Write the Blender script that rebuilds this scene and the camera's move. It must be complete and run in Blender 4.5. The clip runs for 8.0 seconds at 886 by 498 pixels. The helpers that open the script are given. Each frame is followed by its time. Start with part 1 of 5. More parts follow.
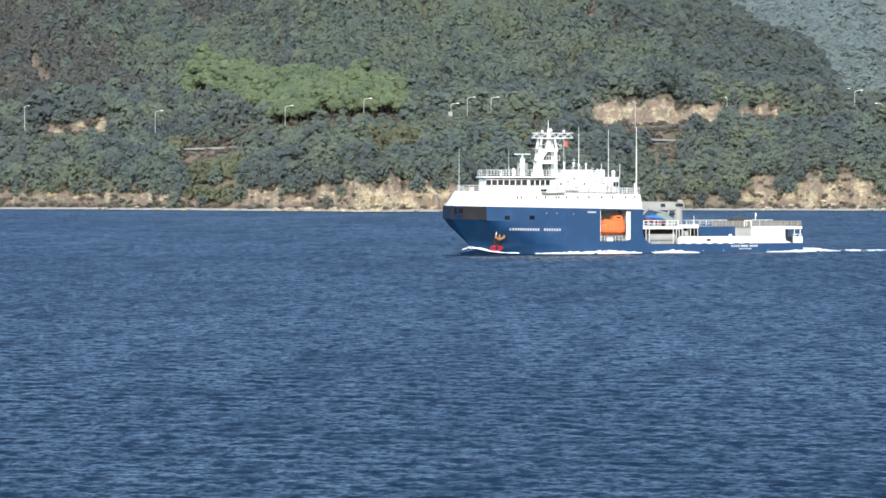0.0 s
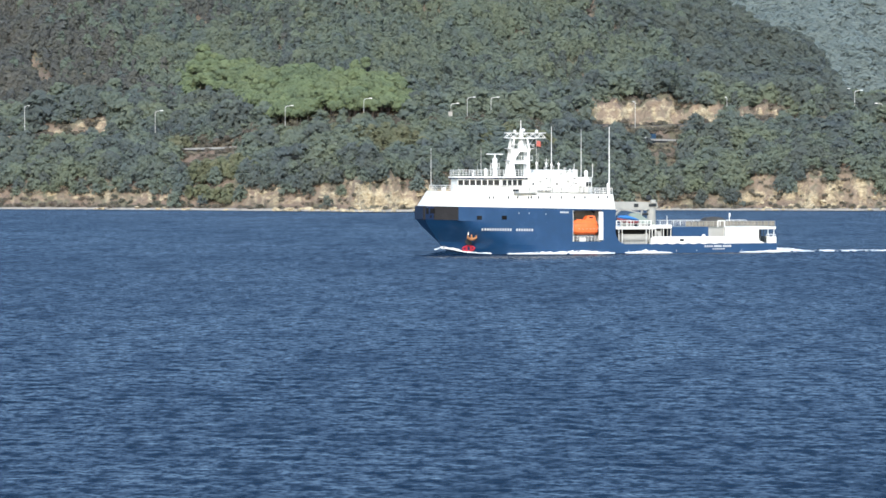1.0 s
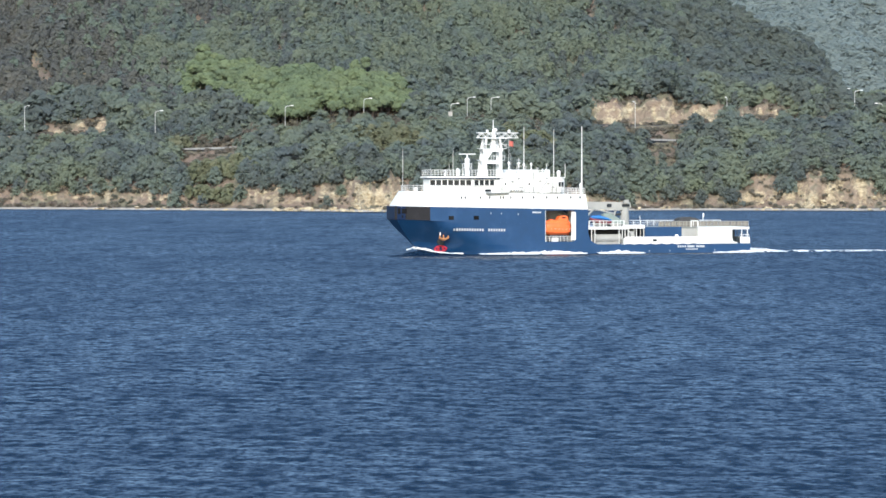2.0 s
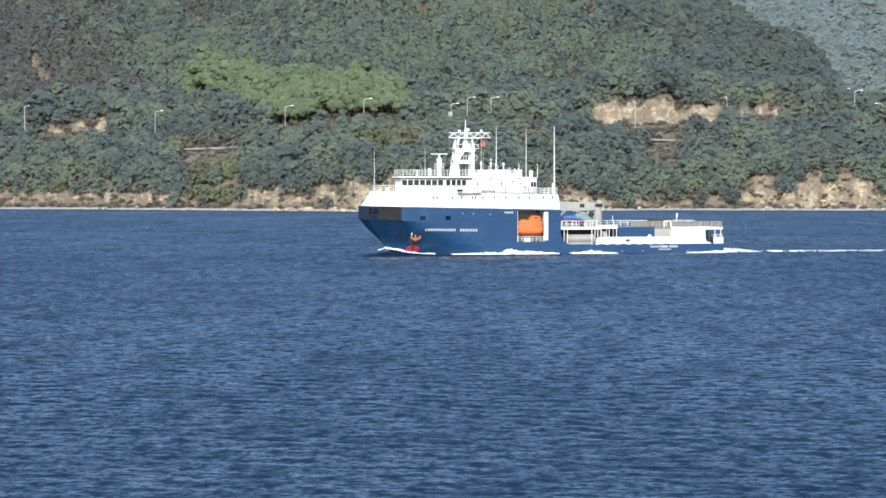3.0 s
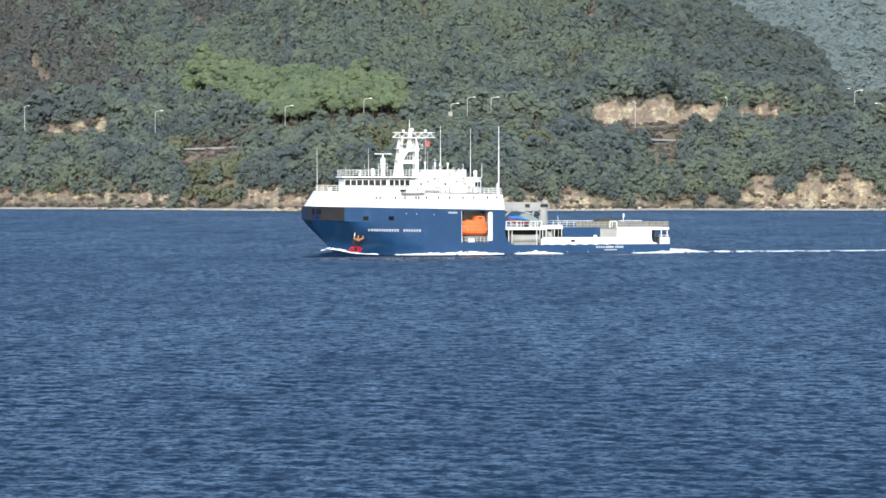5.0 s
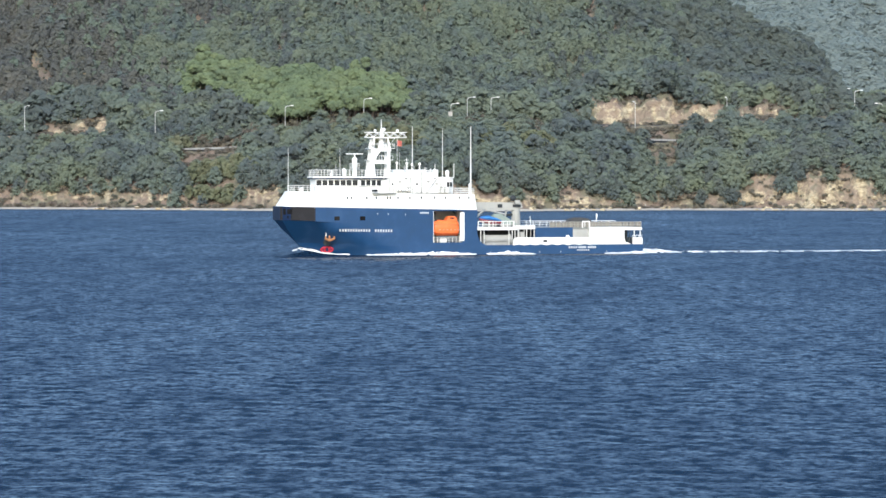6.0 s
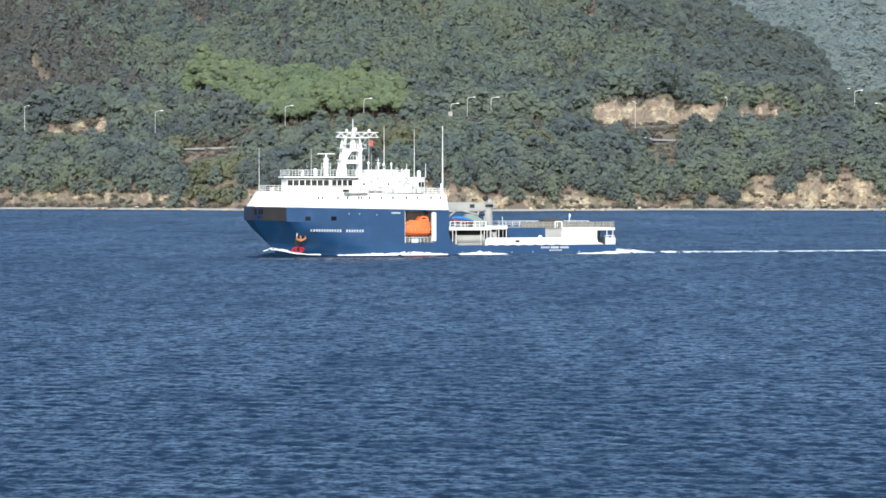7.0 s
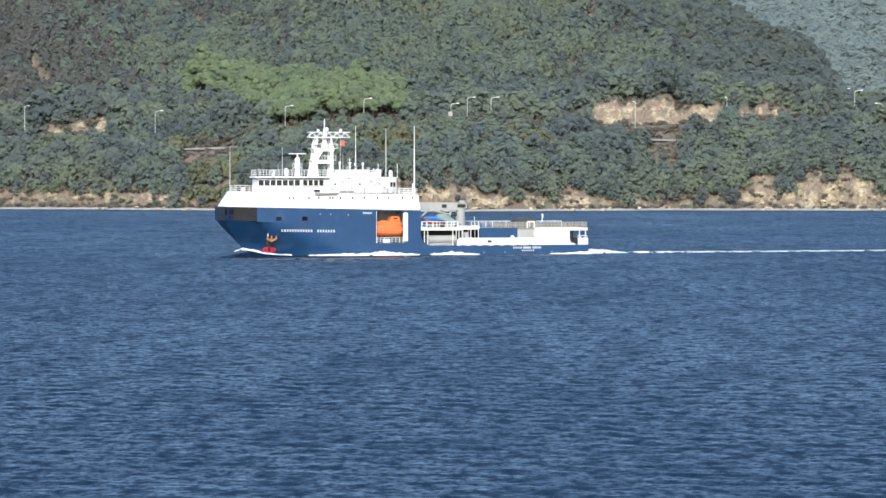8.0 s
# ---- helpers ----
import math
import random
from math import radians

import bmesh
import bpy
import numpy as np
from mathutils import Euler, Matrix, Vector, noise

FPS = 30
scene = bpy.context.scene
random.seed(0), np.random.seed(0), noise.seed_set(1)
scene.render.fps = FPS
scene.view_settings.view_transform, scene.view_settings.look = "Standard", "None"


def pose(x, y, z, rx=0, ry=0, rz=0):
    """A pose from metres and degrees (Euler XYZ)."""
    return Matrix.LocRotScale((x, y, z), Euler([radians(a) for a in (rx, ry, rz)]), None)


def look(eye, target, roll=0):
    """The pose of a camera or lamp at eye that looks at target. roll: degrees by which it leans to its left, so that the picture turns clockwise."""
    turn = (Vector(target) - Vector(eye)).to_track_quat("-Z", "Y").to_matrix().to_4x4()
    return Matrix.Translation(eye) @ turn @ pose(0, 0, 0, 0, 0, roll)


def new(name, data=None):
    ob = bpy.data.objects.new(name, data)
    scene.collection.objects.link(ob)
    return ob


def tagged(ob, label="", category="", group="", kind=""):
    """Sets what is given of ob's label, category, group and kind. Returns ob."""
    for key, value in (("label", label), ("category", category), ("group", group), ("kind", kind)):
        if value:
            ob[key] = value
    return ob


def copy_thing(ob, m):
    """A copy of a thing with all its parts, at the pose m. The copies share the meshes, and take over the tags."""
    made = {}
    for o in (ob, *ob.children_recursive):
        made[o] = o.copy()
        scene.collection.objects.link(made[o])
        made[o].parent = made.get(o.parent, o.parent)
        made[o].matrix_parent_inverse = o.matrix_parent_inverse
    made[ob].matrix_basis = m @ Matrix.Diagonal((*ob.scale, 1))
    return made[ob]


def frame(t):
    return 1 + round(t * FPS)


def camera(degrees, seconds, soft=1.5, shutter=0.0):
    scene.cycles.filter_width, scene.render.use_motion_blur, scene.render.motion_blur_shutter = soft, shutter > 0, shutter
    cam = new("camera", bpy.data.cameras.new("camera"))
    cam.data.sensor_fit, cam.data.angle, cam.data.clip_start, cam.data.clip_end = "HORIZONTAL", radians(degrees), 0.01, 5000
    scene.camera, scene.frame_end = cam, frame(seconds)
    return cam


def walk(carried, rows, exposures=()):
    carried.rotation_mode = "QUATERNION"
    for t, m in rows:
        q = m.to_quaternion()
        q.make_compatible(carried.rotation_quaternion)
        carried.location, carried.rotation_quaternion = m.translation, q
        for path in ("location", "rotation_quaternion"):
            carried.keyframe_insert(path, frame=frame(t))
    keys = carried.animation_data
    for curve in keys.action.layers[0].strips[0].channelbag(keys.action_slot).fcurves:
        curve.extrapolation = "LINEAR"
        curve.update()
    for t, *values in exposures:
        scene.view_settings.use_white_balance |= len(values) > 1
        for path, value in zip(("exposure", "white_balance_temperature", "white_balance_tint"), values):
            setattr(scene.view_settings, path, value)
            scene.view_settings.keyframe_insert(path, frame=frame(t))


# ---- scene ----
# A telephoto view from a low shore over a strait: a ship under way, a wooded coast behind.
EYE_H = 16.6
LENS = 6000.0          # focal length over one 1568th of the picture's width
HORIZON = 304.0
MID = 784.0
PITCH = math.degrees(math.atan((441 - HORIZON) / LENS))

cam = camera(2 * math.degrees(math.atan(784 / LENS)), 8.0, soft=1.6)
CAM_POSE = pose(0, 0, EYE_H, 90 - PITCH, 0, 0)
walk(cam, [(0.0, CAM_POSE), (8.0, CAM_POSE)], exposures=[(0.0, 0.85, 5950, 8), (8.0, 0.85, 5950, 8)])

# ---- light ----
SUN_AZ = 186.0         # degrees from +y, clockwise: behind the camera
SUN_EL = 29.0
world = bpy.data.worlds.new("sky")
scene.world = world
world.use_nodes = True
wn = world.node_tree.nodes
sky = wn.new("ShaderNodeTexSky")
sky.sky_type = "NISHITA"
sky.sun_disc = False
sky.sun_elevation = radians(SUN_EL)
sky.sun_rotation = radians(SUN_AZ)
sky.air_density = 1.2
sky.dust_density = 1.5
wn["Background"].inputs[1].default_value = 0.15
world.node_tree.links.new(sky.outputs[0], wn["Background"].inputs[0])

sun_data = bpy.data.lights.new("sun", "SUN")
sun_data.energy, sun_data.angle, sun_data.color = 2.1, radians(0.6), (1.0, 0.94, 0.85)
sun = new("sun", sun_data)
sa, se = radians(SUN_AZ), radians(SUN_EL)
sun_dir = Vector((math.sin(sa) * math.cos(se), math.cos(sa) * math.cos(se), math.sin(se)))
sun.matrix_world = look(sun_dir * 200 + Vector((0, 600, 0)), (0, 600, 0))


# ---- materials ----
def mat(name):
    m = bpy.data.materials.new(name)
    m.use_nodes = True
    return m, m.node_tree.nodes, m.node_tree.links, m.node_tree.nodes["Principled BSDF"]


def noise_node(n, l, coord, scale, detail=4.0, rough=0.6, stretch=None, tilt=0.0):
    tex = n.new("ShaderNodeTexNoise")
    tex.inputs["Scale"].default_value = scale
    tex.inputs["Detail"].default_value = detail
    tex.inputs["Roughness"].default_value = rough
    if stretch:
        mp = n.new("ShaderNodeMapping")
        mp.inputs["Scale"].default_value = stretch
        mp.inputs["Rotation"].default_value = (0, radians(tilt), 0)
        l.new(coord, mp.inputs[0])
        coord = mp.outputs[0]
    l.new(coord, tex.inputs["Vector"])
    return tex.outputs["Fac"]


def ramp(n, l, fac, stops):
    r = n.new("ShaderNodeValToRGB")
    els = r.color_ramp.elements
    while len(els) < len(stops):
        els.new(0.5)
    for e, (p, c) in zip(els, stops):
        e.position, e.color = p, (*c, 1)
    l.new(fac, r.inputs[0])
    return r.outputs[0]


def mixed(n, l, fac, a, b, mode="MIX"):
    m = n.new("ShaderNodeMix")
    m.data_type, m.blend_type = "RGBA", mode
    for sock, v in ((m.inputs[0], fac), (m.inputs[6], a), (m.inputs[7], b)):
        if isinstance(v, (int, float)):
            sock.default_value = v
        elif isinstance(v, tuple):
            sock.default_value = (*v, 1)
        else:
            l.new(v, sock)
    return m.outputs[2]


def bumped(n, l, bsdf, height, strength, dist):
    b = n.new("ShaderNodeBump")
    b.inputs["Strength"].default_value = strength
    b.inputs["Distance"].default_value = dist
    l.new(height, b.inputs["Height"])
    l.new(b.outputs[0], bsdf.inputs["Normal"])
    return b


def paint(name, colour, rough=0.45, wear=0.12, stain=(0.35, 0.22, 0.12), metallic=0.0, streak=True):
    """Weathered marine paint: faint plate shading, vertical rust and salt streaks, fine relief."""
    m, n, l, b = mat(name)
    co = n.new("ShaderNodeTexCoord").outputs["Object"]
    big = noise_node(n, l, co, 0.35, 3)
    fine = noise_node(n, l, co, 2.2, 5, 0.7, (1, 1, 0.12) if streak else None)
    dark = tuple(c * 0.88 for c in colour)
    lite = tuple(min(1, c * 1.12 + 0.01) for c in colour)
    base = ramp(n, l, big, [(0.3, dark), (0.55, colour), (0.75, lite)])
    mask = n.new("ShaderNodeMapRange")
    mask.inputs[1].default_value, mask.inputs[2].default_value = 0.6, 0.8
    mask.inputs[4].default_value = wear
    l.new(fine, mask.inputs[0])
    l.new(mixed(n, l, mask.outputs[0], base, stain), b.inputs["Base Color"])
    b.inputs["Roughness"].default_value = rough
    b.inputs["Metallic"].default_value = metallic
    bumped(n, l, b, big, 0.25, 0.05)
    return m


M_BLUE = paint("blue_hull_paint", (0.009, 0.047, 0.13), 0.4, 0.25, (0.05, 0.09, 0.16))
M_WHITE = paint("white_marine_paint", (0.74, 0.74, 0.72), 0.4, 0.22, (0.5, 0.4, 0.3))
M_LETTER = paint("white_letter_paint", (0.46, 0.49, 0.53), 0.5, 0.1)
M_FENDER = paint("dark_grey_rubber", (0.024, 0.024, 0.027), 0.9, 0.2, (0.018, 0.018, 0.021))
M_BLACK = paint("black_steel", (0.005, 0.005, 0.006), 0.7, 0.1, (0.02, 0.015, 0.012))
M_GREY = paint("grey_deck_paint", (0.19, 0.2, 0.19), 0.55, 0.3)
M_PALE = paint("pale_grey_mesh_panel", (0.34, 0.34, 0.32), 0.7, 0.3)
M_DARK = paint("dark_steel_and_recess_shade", (0.035, 0.04, 0.045), 0.6, 0.2)
M_FLAG = paint("faded_red_bunting", (0.72, 0.22, 0.17), 0.8, 0.1, streak=False)
M_ORANGE = paint("orange_glassfibre", (0.85, 0.17, 0.045), 0.4, 0.1, (0.5, 0.12, 0.03))
M_NAVY = paint("navy_paint_and_roof_shade", (0.006, 0.018, 0.055), 0.5, 0.2, (0.05, 0.06, 0.08))
M_VAN = paint("blue_truck_paint", (0.03, 0.07, 0.13), 0.4, 0.1, streak=False)
M_TYRE = paint("black_tyre_rubber", (0.02, 0.02, 0.02), 0.9, 0.1, streak=False)
M_RED = paint("red_paint", (0.5, 0.03, 0.06), 0.5, 0.2)
M_MAROON = paint("dull_maroon_paint", (0.17, 0.022, 0.03), 0.5, 0.2)
M_RUST = paint("rusty_anchor_steel", (0.36, 0.17, 0.075), 0.8, 0.5, (0.25, 0.09, 0.03))
M_BOATBLUE = paint("bright_blue_cover", (0.03, 0.17, 0.46), 0.6, 0.1)
M_TARP = paint("grey_green_canvas", (0.2, 0.24, 0.21), 0.9, 0.3, (0.12, 0.13, 0.11), streak=False)
M_MESH = paint("grey_wire_mesh", (0.2, 0.186, 0.155), 0.8, 0.3)
M_BLACKTARP = paint("dark_canvas", (0.05, 0.052, 0.055), 0.9, 0.2, streak=False)
M_POLE = paint("galvanised_pole", (0.62, 0.62, 0.6), 0.5, 0.2, metallic=0.3)
M_CONCRETE = paint("pale_concrete", (0.38, 0.37, 0.34), 0.9, 0.4)
M_RAIL = paint("weathered_guard_rail", (0.24, 0.24, 0.23), 0.7, 0.4)
M_ASPHALT = paint("asphalt", (0.055, 0.055, 0.055), 0.9, 0.2, streak=False)

for dull in (M_FENDER, M_BLACK, M_DARK, M_NAVY, M_TYRE):
    dull.node_tree.nodes["Principled BSDF"].inputs["Specular IOR Level"].default_value = 0.12


def glass_material():
    m, n, l, b = mat("dark_window_glass")
    co = n.new("ShaderNodeTexCoord").outputs["Object"]
    l.new(ramp(n, l, noise_node(n, l, co, 0.8), [(0.3, (0.01, 0.012, 0.015)), (0.7, (0.03, 0.035, 0.04))]), b.inputs["Base Color"])
    b.inputs["Roughness"].default_value = 0.2
    b.inputs["Specular IOR Level"].default_value = 0.25
    return m


M_GLASS = glass_material()


def foam_material():
    m, n, l, b = mat("white_sea_foam")
    co = n.new("ShaderNodeTexCoord").outputs["Object"]
    f = noise_node(n, l, co, 1.6, 6, 0.75)
    l.new(ramp(n, l, f, [(0.3, (0.45, 0.52, 0.58)), (0.5, (0.8, 0.82, 0.83)), (0.7, (0.88, 0.88, 0.88))]), b.inputs["Base Color"])
    b.inputs["Roughness"].default_value = 0.9
    bumped(n, l, b, f, 0.8, 0.3)
    return m


M_FOAM = foam_material()


def water_material():
    """Sea water: the small waves that the sheet cannot carry lean its normal, towards the wind on the whole."""
    m, n, l, b = mat("blue_sea_water")
    co = n.new("ShaderNodeTexCoord").outputs["Object"]
    patch = noise_node(n, l, co, 0.012, 4, 0.6, (1, 0.35, 1))
    l.new(ramp(n, l, patch, [(0.35, (0.005, 0.0145, 0.033)), (0.65, (0.008, 0.0195, 0.04))]), b.inputs["Base Color"])
    b.inputs["Roughness"].default_value = 0.16
    b.inputs["IOR"].default_value = 1.33
    group = noise_node(n, l, co, 1.0, 3, 0.6, (0.15, 0.045, 1))
    long = noise_node(n, l, co, 1.0, 4, 0.62, (0.6, 0.4, 1))
    chop = noise_node(n, l, co, 1.0, 3, 0.6, (2.0, 1.3, 1))
    side = noise_node(n, l, co, 1.3, 3, 0.6)
    gust = noise_node(n, l, co, 0.02, 3, 0.6, (1, 0.3, 1))

    def maths(op, x, y, z=0.0):
        k = n.new("ShaderNodeMath")
        k.operation = op
        for sock, v in zip(k.inputs, (x, y, z)):
            if isinstance(v, (int, float)):
                sock.default_value = v
            else:
                l.new(v, sock)
        return k.outputs[0]

    lean = maths("MULTIPLY_ADD", gust, 0.12, WAVE_MEAN - 0.06 - 0.5 * (WAVE_GROUP + WAVE_LONG + WAVE_CHOP))
    for wave, share, steep in ((group, WAVE_GROUP, 0.06), (long, WAVE_LONG, 0.4), (chop, WAVE_CHOP, 0.3)):
        lean = maths("MULTIPLY_ADD", wave, share, lean)
        # steep fronts of the waves that stand out of the chop
        front = n.new("ShaderNodeMapRange")
        front.inputs[1].default_value, front.inputs[2].default_value = 0.5, 0.8
        l.new(wave, front.inputs[0])
        lean = maths("MULTIPLY_ADD", front.outputs[0], steep, lean)
    place = n.new("ShaderNodeSeparateXYZ")
    l.new(co, place.inputs[0])
    off_shore = n.new("ShaderNodeMapRange")
    off_shore.inputs[1].default_value, off_shore.inputs[2].default_value = 180.0, 600.0
    off_shore.inputs[4].default_value = 0.03
    l.new(place.outputs[1], off_shore.inputs[0])
    lean = maths("MAXIMUM", maths("ADD", lean, off_shore.outputs[0]), 0.1)
    off = n.new("ShaderNodeCombineXYZ")
    l.new(maths("MULTIPLY_ADD", side, 0.4, -0.2), off.inputs[0])
    l.new(maths("MULTIPLY", lean, -1.0), off.inputs[1])
    geo = n.new("ShaderNodeNewGeometry")
    add = n.new("ShaderNodeVectorMath")
    add.operation = "ADD"
    l.new(geo.outputs["Normal"], add.inputs[0])
    l.new(off.outputs[0], add.inputs[1])
    unit = n.new("ShaderNodeVectorMath")
    unit.operation = "NORMALIZE"
    l.new(add.outputs[0], unit.inputs[0])
    l.new(unit.outputs[0], b.inputs["Normal"])
    return m


WAVE_GROUP, WAVE_LONG, WAVE_CHOP, WAVE_MEAN = 0.08, 0.16, 0.17, 0.19
M_WATER = water_material()


def leaf_material(name, dark, lite, warm, seed):
    m, n, l, b = mat(name)
    g = n.new("ShaderNodeNewGeometry")
    pos = g.outputs["Position"]
    tree = noise_node(n, l, pos, 0.085 + 0.01 * seed, 2, 0.5)
    stand = noise_node(n, l, pos, 0.026, 4, 0.65)
    base = ramp(n, l, tree, [(0.38, dark), (0.62, lite)])
    base = mixed(n, l, ramp(n, l, stand, [(0.42, (0, 0, 0)), (0.68, (0.8, 0.8, 0.8))]), base, warm)
    tuft = ramp(n, l, g.outputs["Random Per Island"], [(0.0, (0.97, 0.97, 0.97)), (1.0, (1.03, 1.03, 1.03))])
    base = mixed(n, l, 1.0, base, tuft, "MULTIPLY")
    fine = noise_node(n, l, pos, 1.3, 5, 0.75)
    leaf = ramp(n, l, fine, [(0.35, (0.95, 0.95, 0.96)), (0.65, (1.04, 1.04, 1.03))])
    l.new(mixed(n, l, 1.0, base, leaf, "MULTIPLY"), b.inputs["Base Color"])
    b.inputs["Roughness"].default_value = 0.75
    b.inputs["Specular IOR Level"].default_value = 0.25
    # needles stand at all angles within a spray, so its light follows the whole crown's side more than the spray's plane
    soft = n.new("ShaderNodeVectorMath")
    soft.operation = "MULTIPLY_ADD"
    soft.inputs[1].default_value = (0.15, 0.15, 0.15)
    soft.inputs[2].default_value = (0, -0.45, 0.7)
    l.new(g.outputs["Normal"], soft.inputs[0])
    unit = n.new("ShaderNodeVectorMath")
    unit.operation = "NORMALIZE"
    l.new(soft.outputs[0], unit.inputs[0])
    l.new(unit.outputs[0], b.inputs["Normal"])
    tr = n.new("ShaderNodeBsdfTranslucent")
    l.new(b.inputs["Base Color"].links[0].from_socket, tr.inputs[0])
    mx = n.new("ShaderNodeMixShader")
    mx.inputs[0].default_value = 0.42
    l.new(b.outputs[0], mx.inputs[1])
    l.new(tr.outputs[0], mx.inputs[2])
    # gaps between the needles of a spray
    gap = n.new("ShaderNodeMixShader")
    gap.inputs[0].default_value = 0.28
    l.new(mx.outputs[0], gap.inputs[1])
    l.new(n.new("ShaderNodeBsdfTransparent").outputs[0], gap.inputs[2])
    l.new(gap.outputs[0], n["Material Output"].inputs[0])
    return m


# Pine greens are lifted and blued past real needles, standing in for haze.
M_PINE = leaf_material("pine_needles", (0.158, 0.195, 0.190), (0.208, 0.250, 0.201), (0.251, 0.283, 0.186), 0)
M_DARKPINE = leaf_material("dark_pine_needles", (0.133, 0.161, 0.167), (0.161, 0.192, 0.173), (0.176, 0.198, 0.163), 3)
M_DUSKPINE = leaf_material("dull_brownish_pine_needles", (0.146, 0.157, 0.158), (0.171, 0.180, 0.160), (0.191, 0.182, 0.153), 6)
M_YOUNG = leaf_material("young_pine_needles", (0.196, 0.250, 0.158), (0.251, 0.312, 0.173), (0.263, 0.308, 0.171), 2)
M_OLIVE = leaf_material("olive_leaves", (0.181, 0.205, 0.133), (0.251, 0.265, 0.163), (0.241, 0.235, 0.153), 5)
M_SCRUB = leaf_material("dry_scrub_leaves", (0.13, 0.14, 0.11), (0.2, 0.19, 0.145), (0.22, 0.175, 0.15), 4)
# The haze over the far wood is put into this pale bluish leaf colour.
M_FARWOOD = leaf_material("haze_tinted_far_leaves", (0.258, 0.315, 0.315), (0.27, 0.325, 0.315), (0.285, 0.328, 0.302), 1)


def bark_material():
    m, n, l, b = mat("pine_bark")
    co = n.new("ShaderNodeTexCoord").outputs["Object"]
    l.new(ramp(n, l, noise_node(n, l, co, 3, 4, 0.6, (1, 1, 0.3)), [(0.3, (0.035, 0.031, 0.029)), (0.7, (0.1, 0.085, 0.078))]), b.inputs["Base Color"])
    b.inputs["Roughness"].default_value = 0.9
    return m


M_BARK = bark_material()


def land_material(name, soil_a, soil_b, rock_a, rock_b, grass):
    """Dry soil and grass on slopes, pale layered rock where the ground is steep."""
    m, n, l, b = mat(name)
    g = n.new("ShaderNodeNewGeometry")
    pos = g.outputs["Position"]
    soil = ramp(n, l, noise_node(n, l, pos, 0.25, 6, 0.7), [(0.3, soil_a), (0.7, soil_b)])
    soil = mixed(n, l, ramp(n, l, noise_node(n, l, pos, 0.06, 4), [(0.45, (0, 0, 0)), (0.6, (1, 1, 1))]), soil, grass)
    strata = noise_node(n, l, pos, 0.5, 6, 0.75, (0.4, 0.4, 1.1), 16.0)
    rock = ramp(n, l, strata, [(0.33, tuple(c * 0.45 for c in rock_a)), (0.43, rock_a), (0.6, rock_b)])
    stretch = n.new("ShaderNodeMapping")
    stretch.inputs["Scale"].default_value = (0.35, 0.35, 0.6)
    l.new(pos, stretch.inputs[0])
    warp = n.new("ShaderNodeVectorMath")
    warp.operation = "ADD"
    wob = n.new("ShaderNodeTexNoise")
    wob.inputs["Scale"].default_value = 0.4
    l.new(pos, wob.inputs["Vector"])
    l.new(stretch.outputs[0], warp.inputs[0])
    l.new(wob.outputs["Color"], warp.inputs[1])
    crack = n.new("ShaderNodeTexVoronoi")
    crack.feature = "DISTANCE_TO_EDGE"
    crack.inputs["Scale"].default_value = 1.0
    l.new(warp.outputs[0], crack.inputs["Vector"])
    joint = ramp(n, l, crack.outputs["Distance"], [(0.0, (0.55, 0.51, 0.45)), (0.10, (1, 1, 1))])
    rock = mixed(n, l, 0.4, rock, joint, "MULTIPLY")
    sep = n.new("ShaderNodeSeparateXYZ")
    l.new(g.outputs["Normal"], sep.inputs[0])
    steep = n.new("ShaderNodeMapRange")
    steep.inputs[1].default_value, steep.inputs[2].default_value = 0.7, 0.5
    l.new(sep.outputs[2], steep.inputs[0])
    brown = ramp(n, l, noise_node(n, l, pos, 0.11, 5), [(0.46, (0.9, 0.9, 0.9)), (0.53, (0, 0, 0))])
    rock = mixed(n, l, brown, rock, (0.24, 0.185, 0.14))
    land = mixed(n, l, steep.outputs[0], soil, rock)
    place = n.new("ShaderNodeSeparateXYZ")
    l.new(pos, place.inputs[0])
    gravel = n.new("ShaderNodeMapRange")
    gravel.inputs[1].default_value, gravel.inputs[2].default_value = 1.0, 0.7
    l.new(place.outputs[2], gravel.inputs[0])
    l.new(mixed(n, l, gravel.outputs[0], land, (0.43, 0.395, 0.345)), b.inputs["Base Color"])
    b.inputs["Roughness"].default_value = 0.95
    rise = n.new("ShaderNodeMath")
    rise.operation = "ADD"
    l.new(strata, rise.inputs[0])
    l.new(crack.outputs["Distance"], rise.inputs[1])
    bumped(n, l, b, rise.outputs[0], 0.9, 1.1)
    return m


M_LAND = land_material("dry_coastal_ground", (0.15, 0.115, 0.092), (0.225, 0.17, 0.13), (0.33, 0.27, 0.18), (0.53, 0.46, 0.325), (0.15, 0.14, 0.095))
# Far ground: haze painted into the soil, rock and grass colours.
M_FARLAND = land_material("haze_tinted_far_ground", (0.22, 0.255, 0.25), (0.26, 0.285, 0.265), (0.3, 0.3, 0.28), (0.35, 0.35, 0.32), (0.21, 0.25, 0.24))


def rock_material():
    m, n, l, b = mat("pale_limestone")
    g = n.new("ShaderNodeNewGeometry")
    s = noise_node(n, l, g.outputs["Position"], 0.6, 6, 0.75, (0.4, 0.4, 1.5))
    l.new(ramp(n, l, s, [(0.32, (0.15, 0.12, 0.085)), (0.44, (0.38, 0.315, 0.21)), (0.62, (0.58, 0.51, 0.37))]), b.inputs["Base Color"])
    b.inputs["Roughness"].default_value = 0.95
    bumped(n, l, b, s, 0.8, 0.5)
    return m


M_ROCK = rock_material()


# ---- mesh helpers ----
def mesh_of(name, verts, faces, material, smooth=False):
    me = bpy.data.meshes.new(name)
    me.from_pydata([tuple(v) for v in verts], [], faces)
    me.materials.append(material)
    if smooth:
        me.polygons.foreach_set("use_smooth", [True] * len(me.polygons))
    me.update()
    return me


